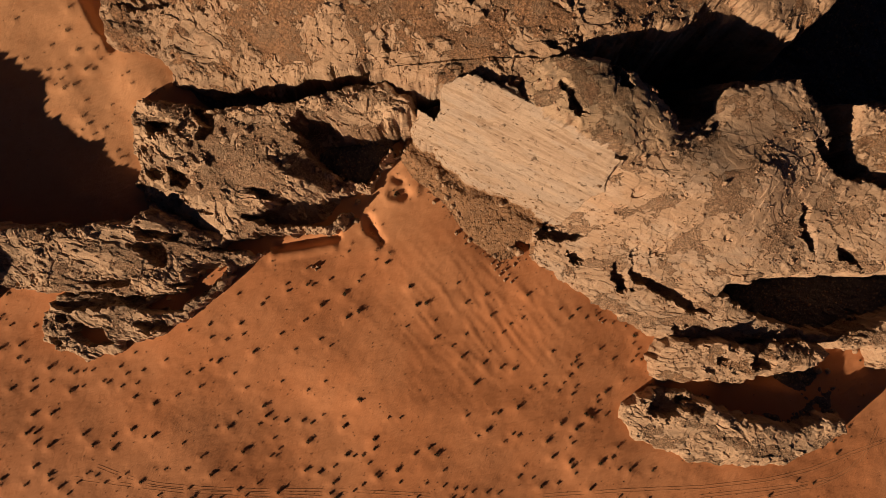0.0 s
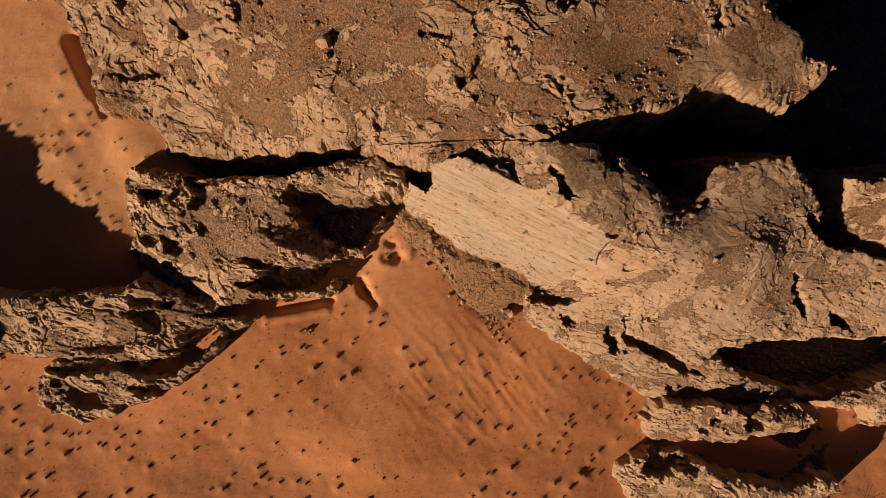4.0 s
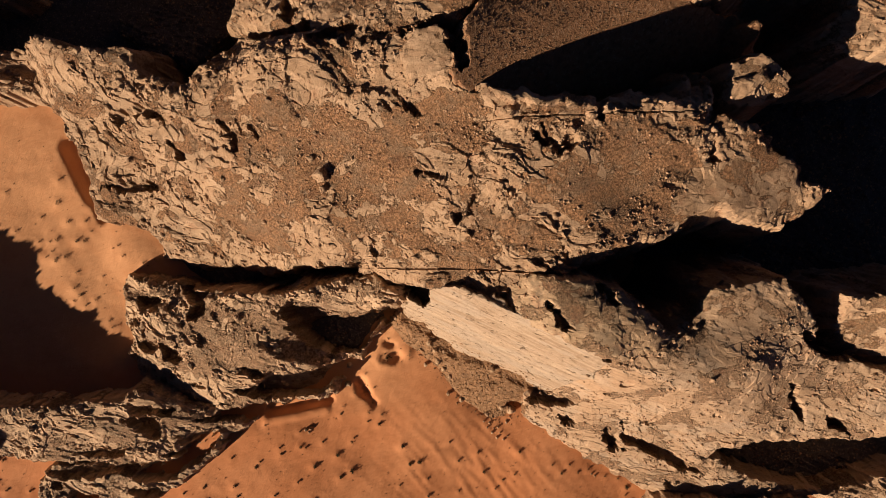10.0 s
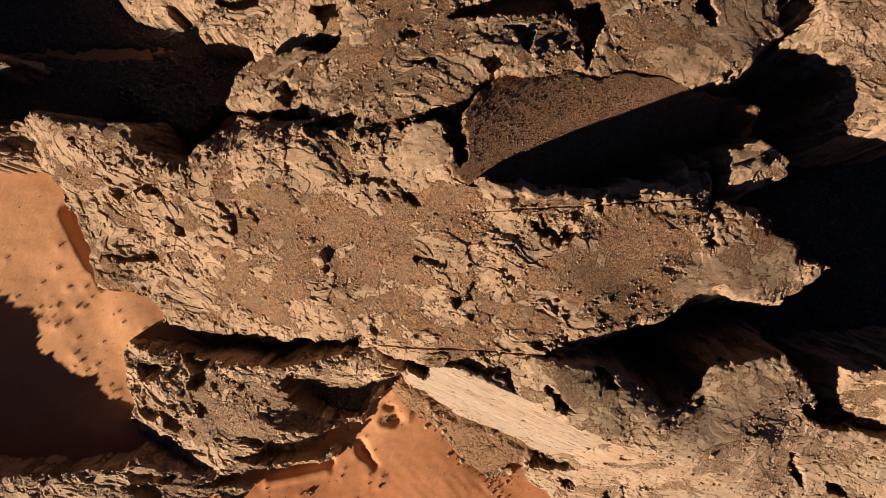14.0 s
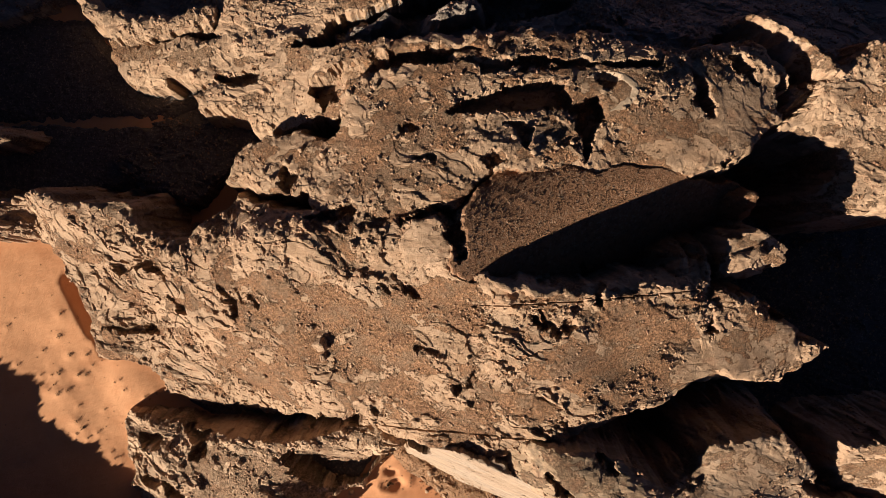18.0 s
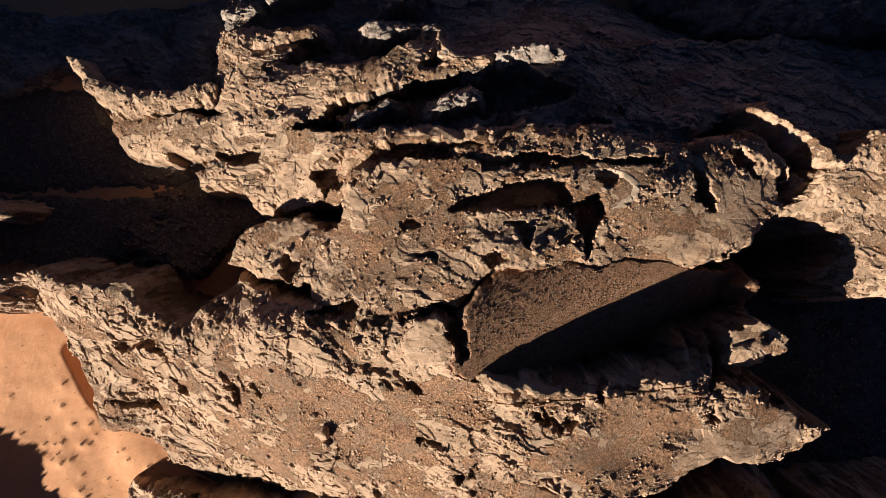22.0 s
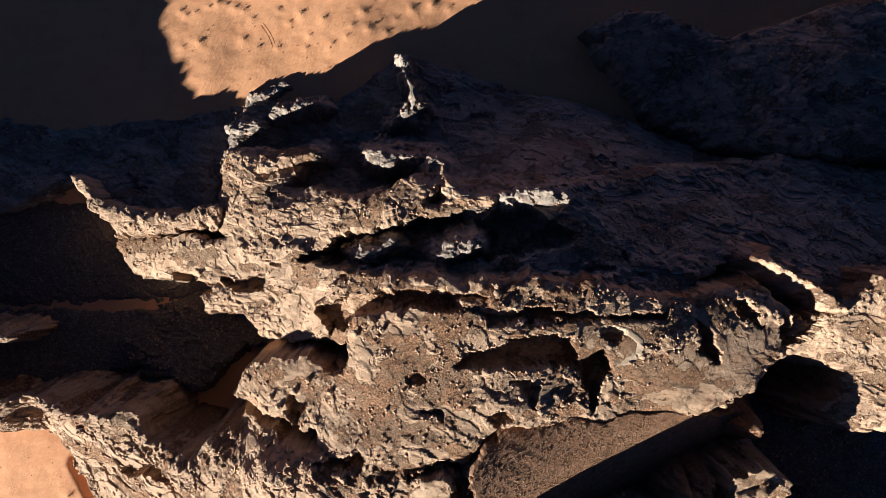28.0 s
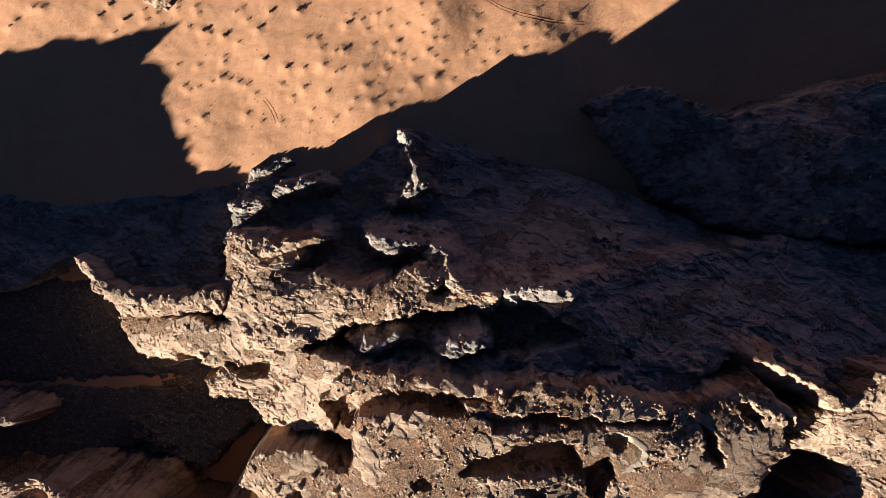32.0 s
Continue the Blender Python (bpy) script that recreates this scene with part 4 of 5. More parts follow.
SHRUBS += [(x, y, 0.75) for x, y in [(-13.0, 26.9), (-34.3, 13.2), (-35.8, 7.5), (-32.1, 4.1), (-16.7, 25.2)]]
BOULDERS += [(2.0, 25.8, 1.69), (0.6, 32.1, 1.41), (4.7, 21.6, 1.41), (7.8, 17.3, 1.41), (6.8, 8.0, 1.13), (13.5, 4.5, 1.41), (27.0, -3.6, 1.41), (34.1, 0.5, 1.41), (39.2, -1.5, 2.81), (-2.1, 35.8, 1.69), (5.2, 31.4, 1.13), (-18.9, 48.7, 1.13), (-4.6, 23.7, 1.13), (28.8, 22.4, 1.69), (-36.1, 28.3, 1.41), (-44.2, 14.3, 1.69)]
BOULDERS += [(-66.1, -9.1, 1.02), (-63.8, -8.8, 0.88), (-64.6, -10.5, 0.73), (29.5, -13.5, 0.73), (31.9, -16.4, 0.82), (35.4, -17.3, 0.64), (81.9, -37.4, 0.59), (83.7, -38.6, 0.59), (28.1, -8.5, 0.7), (32.5, -10.8, 0.59), (25.2, -7.6, 0.59), (36.9, -8.5, 0.7), (30.4, -11.4, 0.47), (33.6, -13.7, 0.44), (37.4, -15.5, 0.44), (26.9, -10.8, 0.47)]
BOULDERS += [(200.6, -64.9, 1.93), (205.4, -65.2, 1.63), (195.0, -65.8, 0.74), (221.1, -54.5, 1.78), (227.0, -56.0, 1.48), (215.1, -53.6, 1.19)]
BOULDERS += [(-41.7, 112.0, 3.27), (-45.3, 118.6, 1.53), (-41.1, 106.7, 1.75)]
BOULDERS += [(-33.9, 161.9, 1.41), (8.7, 94.2, 1.0), (47.1, 94.7, 1.41), (14.9, 108.3, 1.0), (-58.5, 138.6, 1.0), (-42.4, 127.3, 1.0), (30.0, 103.0, 1.0), (-27.2, 131.1, 1.0)]
BOULDERS += [(-122.8, 109.7, 1.24), (-107.9, 105.7, 1.49), (-136.4, 124.9, 1.49), (-85.3, 112.9, 1.24), (-70.5, 95.2, 1.24), (-97.7, 120.6, 1.49), (-128.1, 91.0, 1.24), (-132.8, 113.6, 1.24)]
BOULDERS += [(25.4, 221.4, 1.61), (-31.5, 161.9, 1.41), (25.8, 223.8, 1.21), (55.2, 195.3, 1.41), (-21.1, 211.8, 1.81), (-10.9, 213.6, 1.61), (-27.4, 206.9, 1.61), (-17.2, 208.7, 1.21), (-38.1, 184.8, 1.41), (-54.3, 183.2, 1.61), (-60.6, 177.3, 1.61), (-48.1, 188.1, 1.41), (-64.6, 180.4, 1.41)]
BOULDERS += [(-5.2, 190.8, 1.19), (2.5, 180.6, 0.99), (31.6, 185.9, 1.19), (38.5, 180.7, 1.19), (22.5, 178.1, 1.39), (-15.5, 181.0, 0.99), (70.9, 195.9, 0.79), (52.6, 184.3, 0.99), (46.6, 182.5, 0.99), (-9.3, 187.9, 0.79)]
BOULDERS += [(-127.2, 55.5, 2.11), (-119.3, 47.6, 1.84), (-100.9, 52.8, 1.84), (-87.8, 52.8, 1.58), (-114.1, 29.2, 1.84), (-127.2, 31.8, 2.11), (-58.9, 37.1, 1.32), (-48.4, 29.2, 1.58), (-74.7, 37.1, 1.32), (-43.1, 23.9, 1.58), (-140.4, 47.6, 1.84), (-132.5, 23.9, 1.58)]
BOULDERS += [(77.0, 34.4, 0.98), (79.5, 33.9, 0.98), (67.3, 27.1, 0.98), (101.4, 47.8, 1.22), (105.1, 45.3, 1.22), (108.7, 49.0, 1.22), (99.0, 43.6, 0.98), (96.5, 45.3, 1.22), (103.8, 50.2, 1.22), (116.0, 27.1, 1.22)]
wheel_track([(-178, -112), (-166, -117), (-148, -122), (-121, -125), (-91, -127), (-49, -127), (-7, -129)])
wheel_track([(-190, -118), (-163, -122), (-136, -126), (-97, -129), (-55, -131)])
wheel_track([(53, -131), (92, -128), (139, -126), (172, -122), (196, -117), (214, -110), (238, -101)])
wheel_track([(166, -132), (196, -126), (214, -119), (225, -109), (232, -95)])
wheel_track([(136, -131), (163, -128), (190, -125), (205, -122)])
wheel_track([(-82, 354), (-79, 351), (-77, 347), (-76, 342)])
wheel_track([(27, 409), (39, 400), (50, 396), (67, 392), (85, 392)])
pit([(-120, 66), (-105, 64), (-107, 52), (-114, 52), (-113, 59)], 9)
pit([(-142, 61), (-129, 62), (-130, 56), (-140, 55)], 8)
pit([(-131, 39), (-120, 36), (-121, 29), (-129, 31)], 8)
pit([(-144, 39), (-133, 40), (-134, 35), (-142, 34)], 6)
pit([(-88, 28), (-76, 26), (-79, 22), (-86, 24)], 6)
pit([(-147, 10), (-125, 7), (-128, 4), (-144, 5)], 7)
pit([(-176, -16), (-152, -14), (-155, -18), (-173, -20)], 5)
pit([(-128, -8), (-108, -6), (-109, -10), (-123, -12)], 7)
pit([(-197, -28), (-177, -24), (-157, -25), (-138, -23), (-141, -29), (-163, -28), (-185, -31)], 7)
pit([(-196, -33), (-190, -32), (-189, -36), (-194, -37)], 6)
pit([(-199, -44), (-193, -46), (-194, -48), (-198, -47)], 5)
pit([(-214, 15), (-190, 14), (-165, 17), (-166, 12), (-192, 10), (-214, 11)], 8)
pit([(-55, 74), (-40, 77), (-30, 78), (-32, 74), (-45, 69), (-60, 66), (-74, 64), (-70, 68)], 12)
pit([(-113, 73), (-94, 75), (-82, 72), (-81, 67), (-99, 68), (-115, 66)], 12)
pit([(44, 61), (50, 58), (55, 52), (52, 51), (47, 56)], 6)
pit([(62, 70), (68, 67), (70, 61), (67, 62)], 5)
pit([(111, -72), (121, -70), (138, -75), (125, -81), (118, -88), (106, -85)], 8)
pit([(123, -78), (135, -81), (132, -86), (125, -84)], 6)
pit([(155, 48), (166, 42), (169, 36), (162, 39)], 8)
pit([(118, -38), (124, -40), (122, -43)], 5)
pit([(136, -53), (143, -55), (140, -59)], 5)
pit([(-135, 115), (-124, 116), (-125, 112), (-134, 112)], 5)
pit([(-141, 144), (-127, 147), (-112, 143), (-113, 140), (-127, 143), (-139, 139)], 6)
pit([(-110, 130), (-104, 128), (-105, 123), (-109, 124)], 5)
joint([(17.3, 127.7), (55.8, 129.1), (98.2, 131.2)], 0.5, 1.0)
pit([(59, 140), (64, 138), (61, 128), (59, 129)], 6)
pit([(37, 124), (41, 124), (44, 119), (40, 118)], 5)
pit([(107, 119), (109, 115), (107, 111), (105, 116)], 5)
pit([(130, 129), (135, 124), (139, 117), (134, 118)], 7)
# added floor sheet whose dark colour stands for the hollow's shade
block('shade_toned_bench', 'added floor of a hollow, shade put in its colour',
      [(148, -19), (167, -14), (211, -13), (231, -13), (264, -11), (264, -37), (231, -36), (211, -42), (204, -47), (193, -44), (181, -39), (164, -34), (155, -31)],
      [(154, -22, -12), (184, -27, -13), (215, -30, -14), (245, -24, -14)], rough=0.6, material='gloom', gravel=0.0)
pit([(92, 84), (102, 94), (113, 98), (121, 94), (120, 88), (109, 83)], 9)
worn(128, 58, 28.0, 16.0, 0, 0.55)
worn(62, 58, 30.0, 14.0, -20, 0.5)
worn(130, 107, 29.4, 21.5, 20, 0.8)
worn(39, 134, 31.1, 6.2, 0, 0.7)
worn(64, 108, 25.0, 14.6, 15, 0.6)
worn(-44, 116, 24.2, 15.4, -10, 0.5)
worn(49, 155, 17.6, 11.7, 0, 0.7)
worn(63, 200, 11.9, 11.9, 0, 0.6)
worn(-57, 192, 16.8, 8.4, 0, 0.5)
worn(103, 190, 30.7, 15.4, 25, 0.75)
worn(114, 37, 22.0, 12.2, 20, 0.6)
# three floors added over the sand, dark only to read as shade
block('shade_toned_bench', 'added floor of a narrow cleft, shade put in its colour',
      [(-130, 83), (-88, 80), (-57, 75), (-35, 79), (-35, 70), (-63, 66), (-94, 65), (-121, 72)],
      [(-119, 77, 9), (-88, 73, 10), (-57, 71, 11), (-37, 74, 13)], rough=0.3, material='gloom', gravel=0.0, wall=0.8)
block('shade_toned_bench', 'added floor of a deep hollow, shade put in its colour',
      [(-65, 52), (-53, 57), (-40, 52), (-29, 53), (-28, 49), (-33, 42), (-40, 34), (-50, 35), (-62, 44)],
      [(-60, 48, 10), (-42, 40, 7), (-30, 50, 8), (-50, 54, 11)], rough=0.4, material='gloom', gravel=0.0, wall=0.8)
block('shade_toned_bench', 'added canyon floor below the buttress, shade put in its colour',
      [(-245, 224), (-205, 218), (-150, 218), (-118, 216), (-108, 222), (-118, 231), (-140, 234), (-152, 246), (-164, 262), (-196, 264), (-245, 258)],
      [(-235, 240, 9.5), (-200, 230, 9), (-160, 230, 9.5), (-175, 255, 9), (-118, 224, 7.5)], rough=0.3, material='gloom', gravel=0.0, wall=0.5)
joint([(-28.0, 75.3), (15.6, 75.0), (53.1, 72.5)], 0.7, 1.2)
worn(104, 99, 26.2, 12.0, 20, 0.7)
worn(1, 149, 11.5, 9.6, 0, 0.8)
worn(113, 144, 12.3, 10.2, 0, 0.5)
dish(70, 105, 18, 12, 22, 5.5)
dish(-14, 95, 12, 7, 0, 1.2)
dish(-6, 122, 14, 9, 0, 1.2)
# ---- end of plan ----

# relief: slanting layers, bulging blocks with clefts between, gravel flats, rubble, weathered hollows
A = radians(-16)
U, V = GX * math.cos(A) + GY * math.sin(A), -GX * math.sin(A) + GY * math.cos(A)
U, V = U + 5 * fbm(GX / 40, GY / 40, 11, 2), V + 3.5 * fbm(GX / 30, GY / 30, 12, 2)
patch = np.clip(0.5 + 0.9 * fbm(GX / 38, GY / 30, 14, 2), 0.0, 1.2)
GRAVEL = np.clip((0.85 * GRAVEL + 0.25 * GRAVELLY + 1.0 * fbm(U / 20, V / 12, 51, 5, 0.62) - 0.22) / 0.6, 0, 1).astype(np.float32)
slabs = np.isin(OWNER, [k for k, f in enumerate(FORMS) if f[2] == 'slab'])
GRAVEL[slabs] = 0
hard = 1 - 0.7 * GRAVEL


def terrace(f, riser):
    """Flat treads with sharp broken steps between."""
    k = np.floor(f)
    return k + np.clip((f - k - 1 + riser) / riser, 0, 1)


def shatter(x, y, seed):
    """Angular broken blocks: every cell keeps its own height, tilt and a joint round it."""
    r = np.random.RandomState(seed)
    jx, jy, jz = (r.uniform(0, 1, (64, 64)).astype(np.float32) for _ in range(3))
    cx, cy = np.floor(x).astype(np.int32), np.floor(y).astype(np.int32)
    best = np.full(x.shape, 9.0, np.float32)
    second = best.copy()
    level = np.zeros(x.shape, np.float32)
    for a in (-1, 0, 1):
        for b in (-1, 0, 1):
            p, q = (cx + a) & 63, (cy + b) & 63
            ox, oy = cx + a + jx[q, p] - x, cy + b + jy[q, p] - y
            d = ox * ox + oy * oy
            near = d < best
            second = np.where(near, best, np.minimum(second, d))
            level = np.where(near, 1.3 * jz[q, p] ** 4 - 0.35 * oy * (jz[p, q] - 0.3) - 0.3 * ox * (jy[p, q] - 0.3), level)
            best = np.where(near, d, best)
    return level - 0.08 * np.clip(1 - (np.sqrt(second) - np.sqrt(best)) / 0.12, 0, 1)


def knobs(x, y, seed, share):
    """Rounded lumps of rock, in a share of the cells."""
    r = np.random.RandomState(seed)
    jx, jy, jr = (r.uniform(0, 1, (64, 64)).astype(np.float32) for _ in range(3))
    cx, cy = np.floor(x).astype(np.int32), np.floor(y).astype(np.int32)
    top = np.zeros(x.shape, np.float32)
    for a in (-1, 0, 1):
        for b in (-1, 0, 1):
            p, q = (cx + a) & 63, (cy + b) & 63
            d = np.hypot(cx + a + jx[q, p] - x, cy + b + jy[q, p] - y)
            size = np.where(jr[q, p] < share, 0.25 + 0.55 * jr[p, q], 0)
            top = np.maximum(top, np.sqrt(np.clip(size * size - d * d, 0, None)))
    return top


lip = np.exp(-np.abs(EDGE - 3) / 5)
broken = np.clip((fbm(U / 24, V / 13, 66, 4, 0.6) - 0.03 + 0.25 * lip) / 0.16, 0, 1) * hard
relief = 1.7 * fbm(U / 42, V / 20, 15, 2)
relief += hard * 0.75 * terrace(2.2 * fbm(U / 30, V / 15, 61, 4, 0.42), 0.08)
relief += (0.15 + 0.85 * hard) * 0.20 * terrace(2.6 * fbm(U / 11, V / 7, 62, 3, 0.45), 0.12)
crack = np.clip(1 - np.abs(perlin(U / 34, V / 13, 63) + 0.3 * perlin(GX / 6, GY / 6, 64)) / 0.035, 0, 1)
relief -= 0.9 * crack * patch * hard
rise = (0.8 * GX + 0.6 * GY) / 13 + 1.5 * fbm(GX / 34, GY / 26, 71, 3, 0.4)
rise = rise - np.floor(rise)
relief += (1 - 0.6 * GRAVEL) * 0.7 * np.where(rise > 0.92, (1 - rise) / 0.08, rise / 0.92)
KX, KY = GX + 0.25 * (WX - GX), GY + 0.25 * (WY - GY)
relief += broken * (1.0 * shatter(U / 6.2, V / 3.6, 7) + (0.25 + lip) * 2.0 * knobs(KX / 4.4, KY / 4.0, 21, 0.35) + 0.9 * knobs(KX / 2.1, KY / 2.0, 22, 0.4))
relief += (0.14 + 0.5 * broken + 0.35 * GRAVEL) * 0.34 * shatter(GX / 1.7, GY / 1.5, 8)
relief += 0.7
ROCK += (relief - 1.2) * ROUGH + JOINTS
B = radians(-26)
thin = (-GX * math.sin(B) + GY * math.cos(B)) / 2.4 + 0.7 * fbm((GX * math.cos(B) + GY * math.sin(B)) / 40, GY / 9, 81, 3)
thin = thin - np.floor(thin)
ROCK += slabs * 0.7 * np.where(thin < 0.75, thin / 0.75, (1 - thin) / 0.25) * np.clip(0.5 + fbm(GX / 14, GY / 10, 82, 2), 0, 1)
del relief, crack, rise
rng = random.Random(5)
for k in range(170):
    x, y = rng.uniform(-235, 235), rng.uniform(-110, 350)
    a, r, depth = rng.uniform(-0.9, 0.3), rng.uniform(0.8, 1.7) * rng.choice((1, 1, 1, 1.8)), rng.uniform(1.2, 2.6)
    w = window([(x, y)], r * 4)
    if not ROCK[w].size or ROUGH[w].mean() < 0.5 or GRAVEL[w].mean() > 0.3:
        continue
    dx, dy = WX[w] - x, WY[w] - y
    along, across = dx * math.cos(a) + dy * math.sin(a), -dx * math.sin(a) + dy * math.cos(a)
    s = np.clip(1.4 - np.hypot(along / 2.0, across) / r + 0.9 * fbm(GX[w] / 2.5, GY[w] / 2.2, 92, 2), 0, 1)
    ROCK[w] -= depth * np.sqrt(s) * min(1, r)


def sand_height(x, y):
    """The sand: an apron to the south, a bay to the west, a plain to the north."""
    h = between(SAND_SPOTS, x, y, 1.3)
    h = h + 0.7 * fbm(x / 45, y / 38, 41, 2) + 0.16 * fbm(x / 13, y / 10, 42, 3, 0.6)
    c, q = math.cos(radians(-52)), math.sin(radians(-52))
    rills = np.exp(-(((x - 22) / 42) ** 2 + ((y + 32) / 38) ** 2))
    h = h + rills * (0.7 * np.abs(perlin((x * c + y * q) / 26, (-x * q + y * c) / 4.2, 43)) + 0.5 * np.abs(perlin((x * c + y * q) / 34 + 0.3 * perlin(x / 9, y / 9, 45), (-x * q + y * c) / 2.6, 44)))
    for (ax, ay), (bx, by), width, depth in SAND_DIPS:
        ex, ey = bx - ax, by - ay
        t = np.clip(((x - ax) * ex + (y - ay) * ey) / (ex * ex + ey * ey + 1e-6), 0, 1)
        d = np.hypot(x - ax - t * ex, y - ay - t * ey) / width
        h = h - depth * np.exp(-1.4 * d ** 4)
    return h


SAND_DIPS = [((-25, 28), (-20, 28), 3.6, 2.0), ((-24, 36), (-21, 34), 2.2, 1.2), ((-38, 15), (-36, 10), 3.2, 2.2), ((-36, 10), (-31, 4), 2.2, 1.4), ((-179, 136), (-168, 112), 5.0, 4.0), ((-168, 112), (-163, 100), 3.0, 2.0),
             ((-84, 1), (-54, 6), 2.3, 2.4), ((-86, -4), (-56, 1), 2.4, -0.8), ((152, -58), (190, -66), 9.0, 4.0)]
SAND_SPOTS = [(-70, -103, -12), (112, -77, -15), (-24, 45, 5), (-22, 29, 1), (-44, 6, -1), (-84, -4, 0), (40, -3, -7), (-184, -60, -6), (167, -67, -11),
              (210, -21, -20), (-183, 134, 8), (-179, 80, 8), (-200, 90, 6), (-150, 45, 4), (-118, 329, 3), (-90, 323, 1), (-60, 360, 1)]
SAND_SPOTS += [(-147, 88, 11), (0, 400, -2), (105, 405, -18), (-200, 250, 6), (-160, 240, 8), (-190, 330, 5), (150, 100, 5), (180, 120, 8), (0, -200, -14), (0, 460, 0),
              (185, -20, -20), (165, -16, -20), (205, -26, -20), (222, -18, -18), (40, 385, -8), (60, 430, -14), (170, 395, -20), (60, -140, -14), (-30, -30, -6), (20, -60, -10), (-215, 160, 9), (190, 40, 4)]


def grid_mesh(name, x, y, z, cells, gravel=None):
    """A mesh of the grid's cells that are marked in cells."""
    rows, cols = z.shape
    i, j = np.nonzero(cells)
    quad = np.stack([i * cols + j, i * cols + j + 1, (i + 1) * cols + j + 1, (i + 1) * cols + j], 1)
    used, index = np.unique(quad, return_inverse=True)
    index = index.reshape(-1)
    me = bpy.data.meshes.new(name)
    me.vertices.add(len(used))
    co = np.stack([x.ravel()[used], y.ravel()[used], z.ravel()[used]], 1).astype(np.float32)
    me.vertices.foreach_set("co", co.ravel())
    me.loops.add(len(index))
    me.loops.foreach_set("vertex_index", index.astype(np.int32))
    me.polygons.add(len(quad))
    me.polygons.foreach_set("loop_start", np.arange(0, len(index), 4, dtype=np.int32))
    me.update(calc_edges=True)
    me.polygons.foreach_set("use_smooth", np.full(len(quad), gravel is None))
    if gravel is not None:
        me.attributes.new("gravel", 'FLOAT', 'POINT').data.foreach_set("value", gravel.ravel()[used].astype(np.float32))
    me.update()
    return me


# ---- ground ----
def ground_sheet():
    fine_x, fine_y = np.arange(-290, 291, 1.25), np.arange(-170, 451, 1.25)
    far = [320, 380, 500, 800, 1500, 3000]
    xs = np.array([-v for v in far[::-1]] + list(fine_x) + far)
    ys = np.array([-v + 120 for v in far[::-1]] + list(fine_y) + [v + 140 for v in far])
    x, y = np.meshgrid(xs, ys)
    z = sand_height(x, y)
    edge = np.maximum(np.abs(x) - 290, np.maximum(-170 - y, y - 450))
    z = z + (2 * np.clip(edge / 400, 0, 1))
    for sx, sy, r in SHRUBS:          # sand gathers at the shrubs
        i0, i1 = np.searchsorted(ys, (sy - 5 * r, sy + 5 * r))
        j0, j1 = np.searchsorted(xs, (sx - 5 * r, sx + 5 * r))
        w = (slice(i0, i1), slice(j0, j1))
        z[w] += 0.5 * r * np.exp(-((x[w] - sx + 0.6) ** 2 + (y[w] - sy + 0.4) ** 2) / (2.2 * r) ** 2)
    me = grid_mesh("ground", x, y, z, np.ones((len(ys) - 1, len(xs) - 1), bool))
    me.materials.append(MATS['sand'])
    return tagged(new("ground", me), "orange wind-rippled desert sand dotted with small shrubs", "sand", kind="structure")


ground_sheet()

# ---- rock forms ----
SAND = sand_height(GX, GY).astype(np.float32)
shown = ROCK > SAND - 0.8
shown = shown[:-1, :-1] | shown[1:, :-1] | shown[:-1, 1:] | shown[1:, 1:]


def settle(mine):
    """Keeps the largest piece of every cliff; lesser ones join the crown."""
    cells = np.argwhere(mine)
    (i0, j0), (i1, j1) = cells.min(0), cells.max(0) + 1
    mask = mine[i0:i1, j0:j1] & (PIECE[i0:i1, j0:j1] == 1)
    boss, size, last, runs = [], [], [], []

    def root(a):
        while boss[a] != a:
            a = boss[a]
        return a
    for i, row in enumerate(mask):
        edge = np.flatnonzero(np.diff(np.concatenate(([0], row.astype(np.int8), [0]))))
        now = []
        for a, b in zip(edge[::2], edge[1::2]):
            tag = len(boss)
            boss.append(tag)
            size.append(int(b - a))
            for c, d, other in last:
                if c < b and a < d:
                    p, q = root(tag), root(other)
                    if p != q:
                        boss[p] = q
                        size[q] += size[p]
            now.append((a, b, tag))
            runs.append((i, a, b, tag))
        last = now
    if not runs:
        return
    best = max((size[root(t)], root(t)) for _, _, _, t in runs)[1]
    for i, a, b, t in runs:
        if root(t) != best:
            PIECE[i0 + i, j0 + a:j0 + b] = 0


def rock_form(k, name, label, material):
    """A rock form: an empty at its foot, with its crown, cliff faces and hollows as parts."""
    mine = shown & (OWNER[:-1, :-1] == k)
    if not mine.any():
        return
    settle(mine)
    i, j = np.nonzero(mine)
    foot = (float(XS[j].mean()), float(YS[i].mean()), float(SAND[i, j].mean()))
    thing = tagged(new(name), label, "rock")
    thing.location = foot
    for p in np.unique(PIECE[:-1, :-1][mine]):
        piece = "crown" if p == 0 else "cliff_face" if p == 1 else "hollow"
        cells = mine & (PIECE[:-1, :-1] == p)
        me = grid_mesh(piece, GX - foot[0], GY - foot[1], ROCK - foot[2], cells, GRAVEL)
        me.materials.append(MATS[material])
        new(piece, me).parent = thing


for k, form in enumerate(FORMS):
    rock_form(k, *form)


# ---- loose things ----
TOP = np.maximum(ROCK, SAND)


def top_at(x, y):
    """The height of the place's surface."""
    fx, fy = (x - XS[0]) / STEP, (y - YS[0]) / STEP
    i, j = np.clip(np.floor(fy).astype(int), 0, len(YS) - 2), np.clip(np.floor(fx).astype(int), 0, len(XS) - 2)
    u, v = fx - j, fy - i
    return (TOP[i, j] * (1 - u) + TOP[i, j + 1] * u) * (1 - v) + (TOP[i + 1, j] * (1 - u) + TOP[i + 1, j + 1] * u) * v


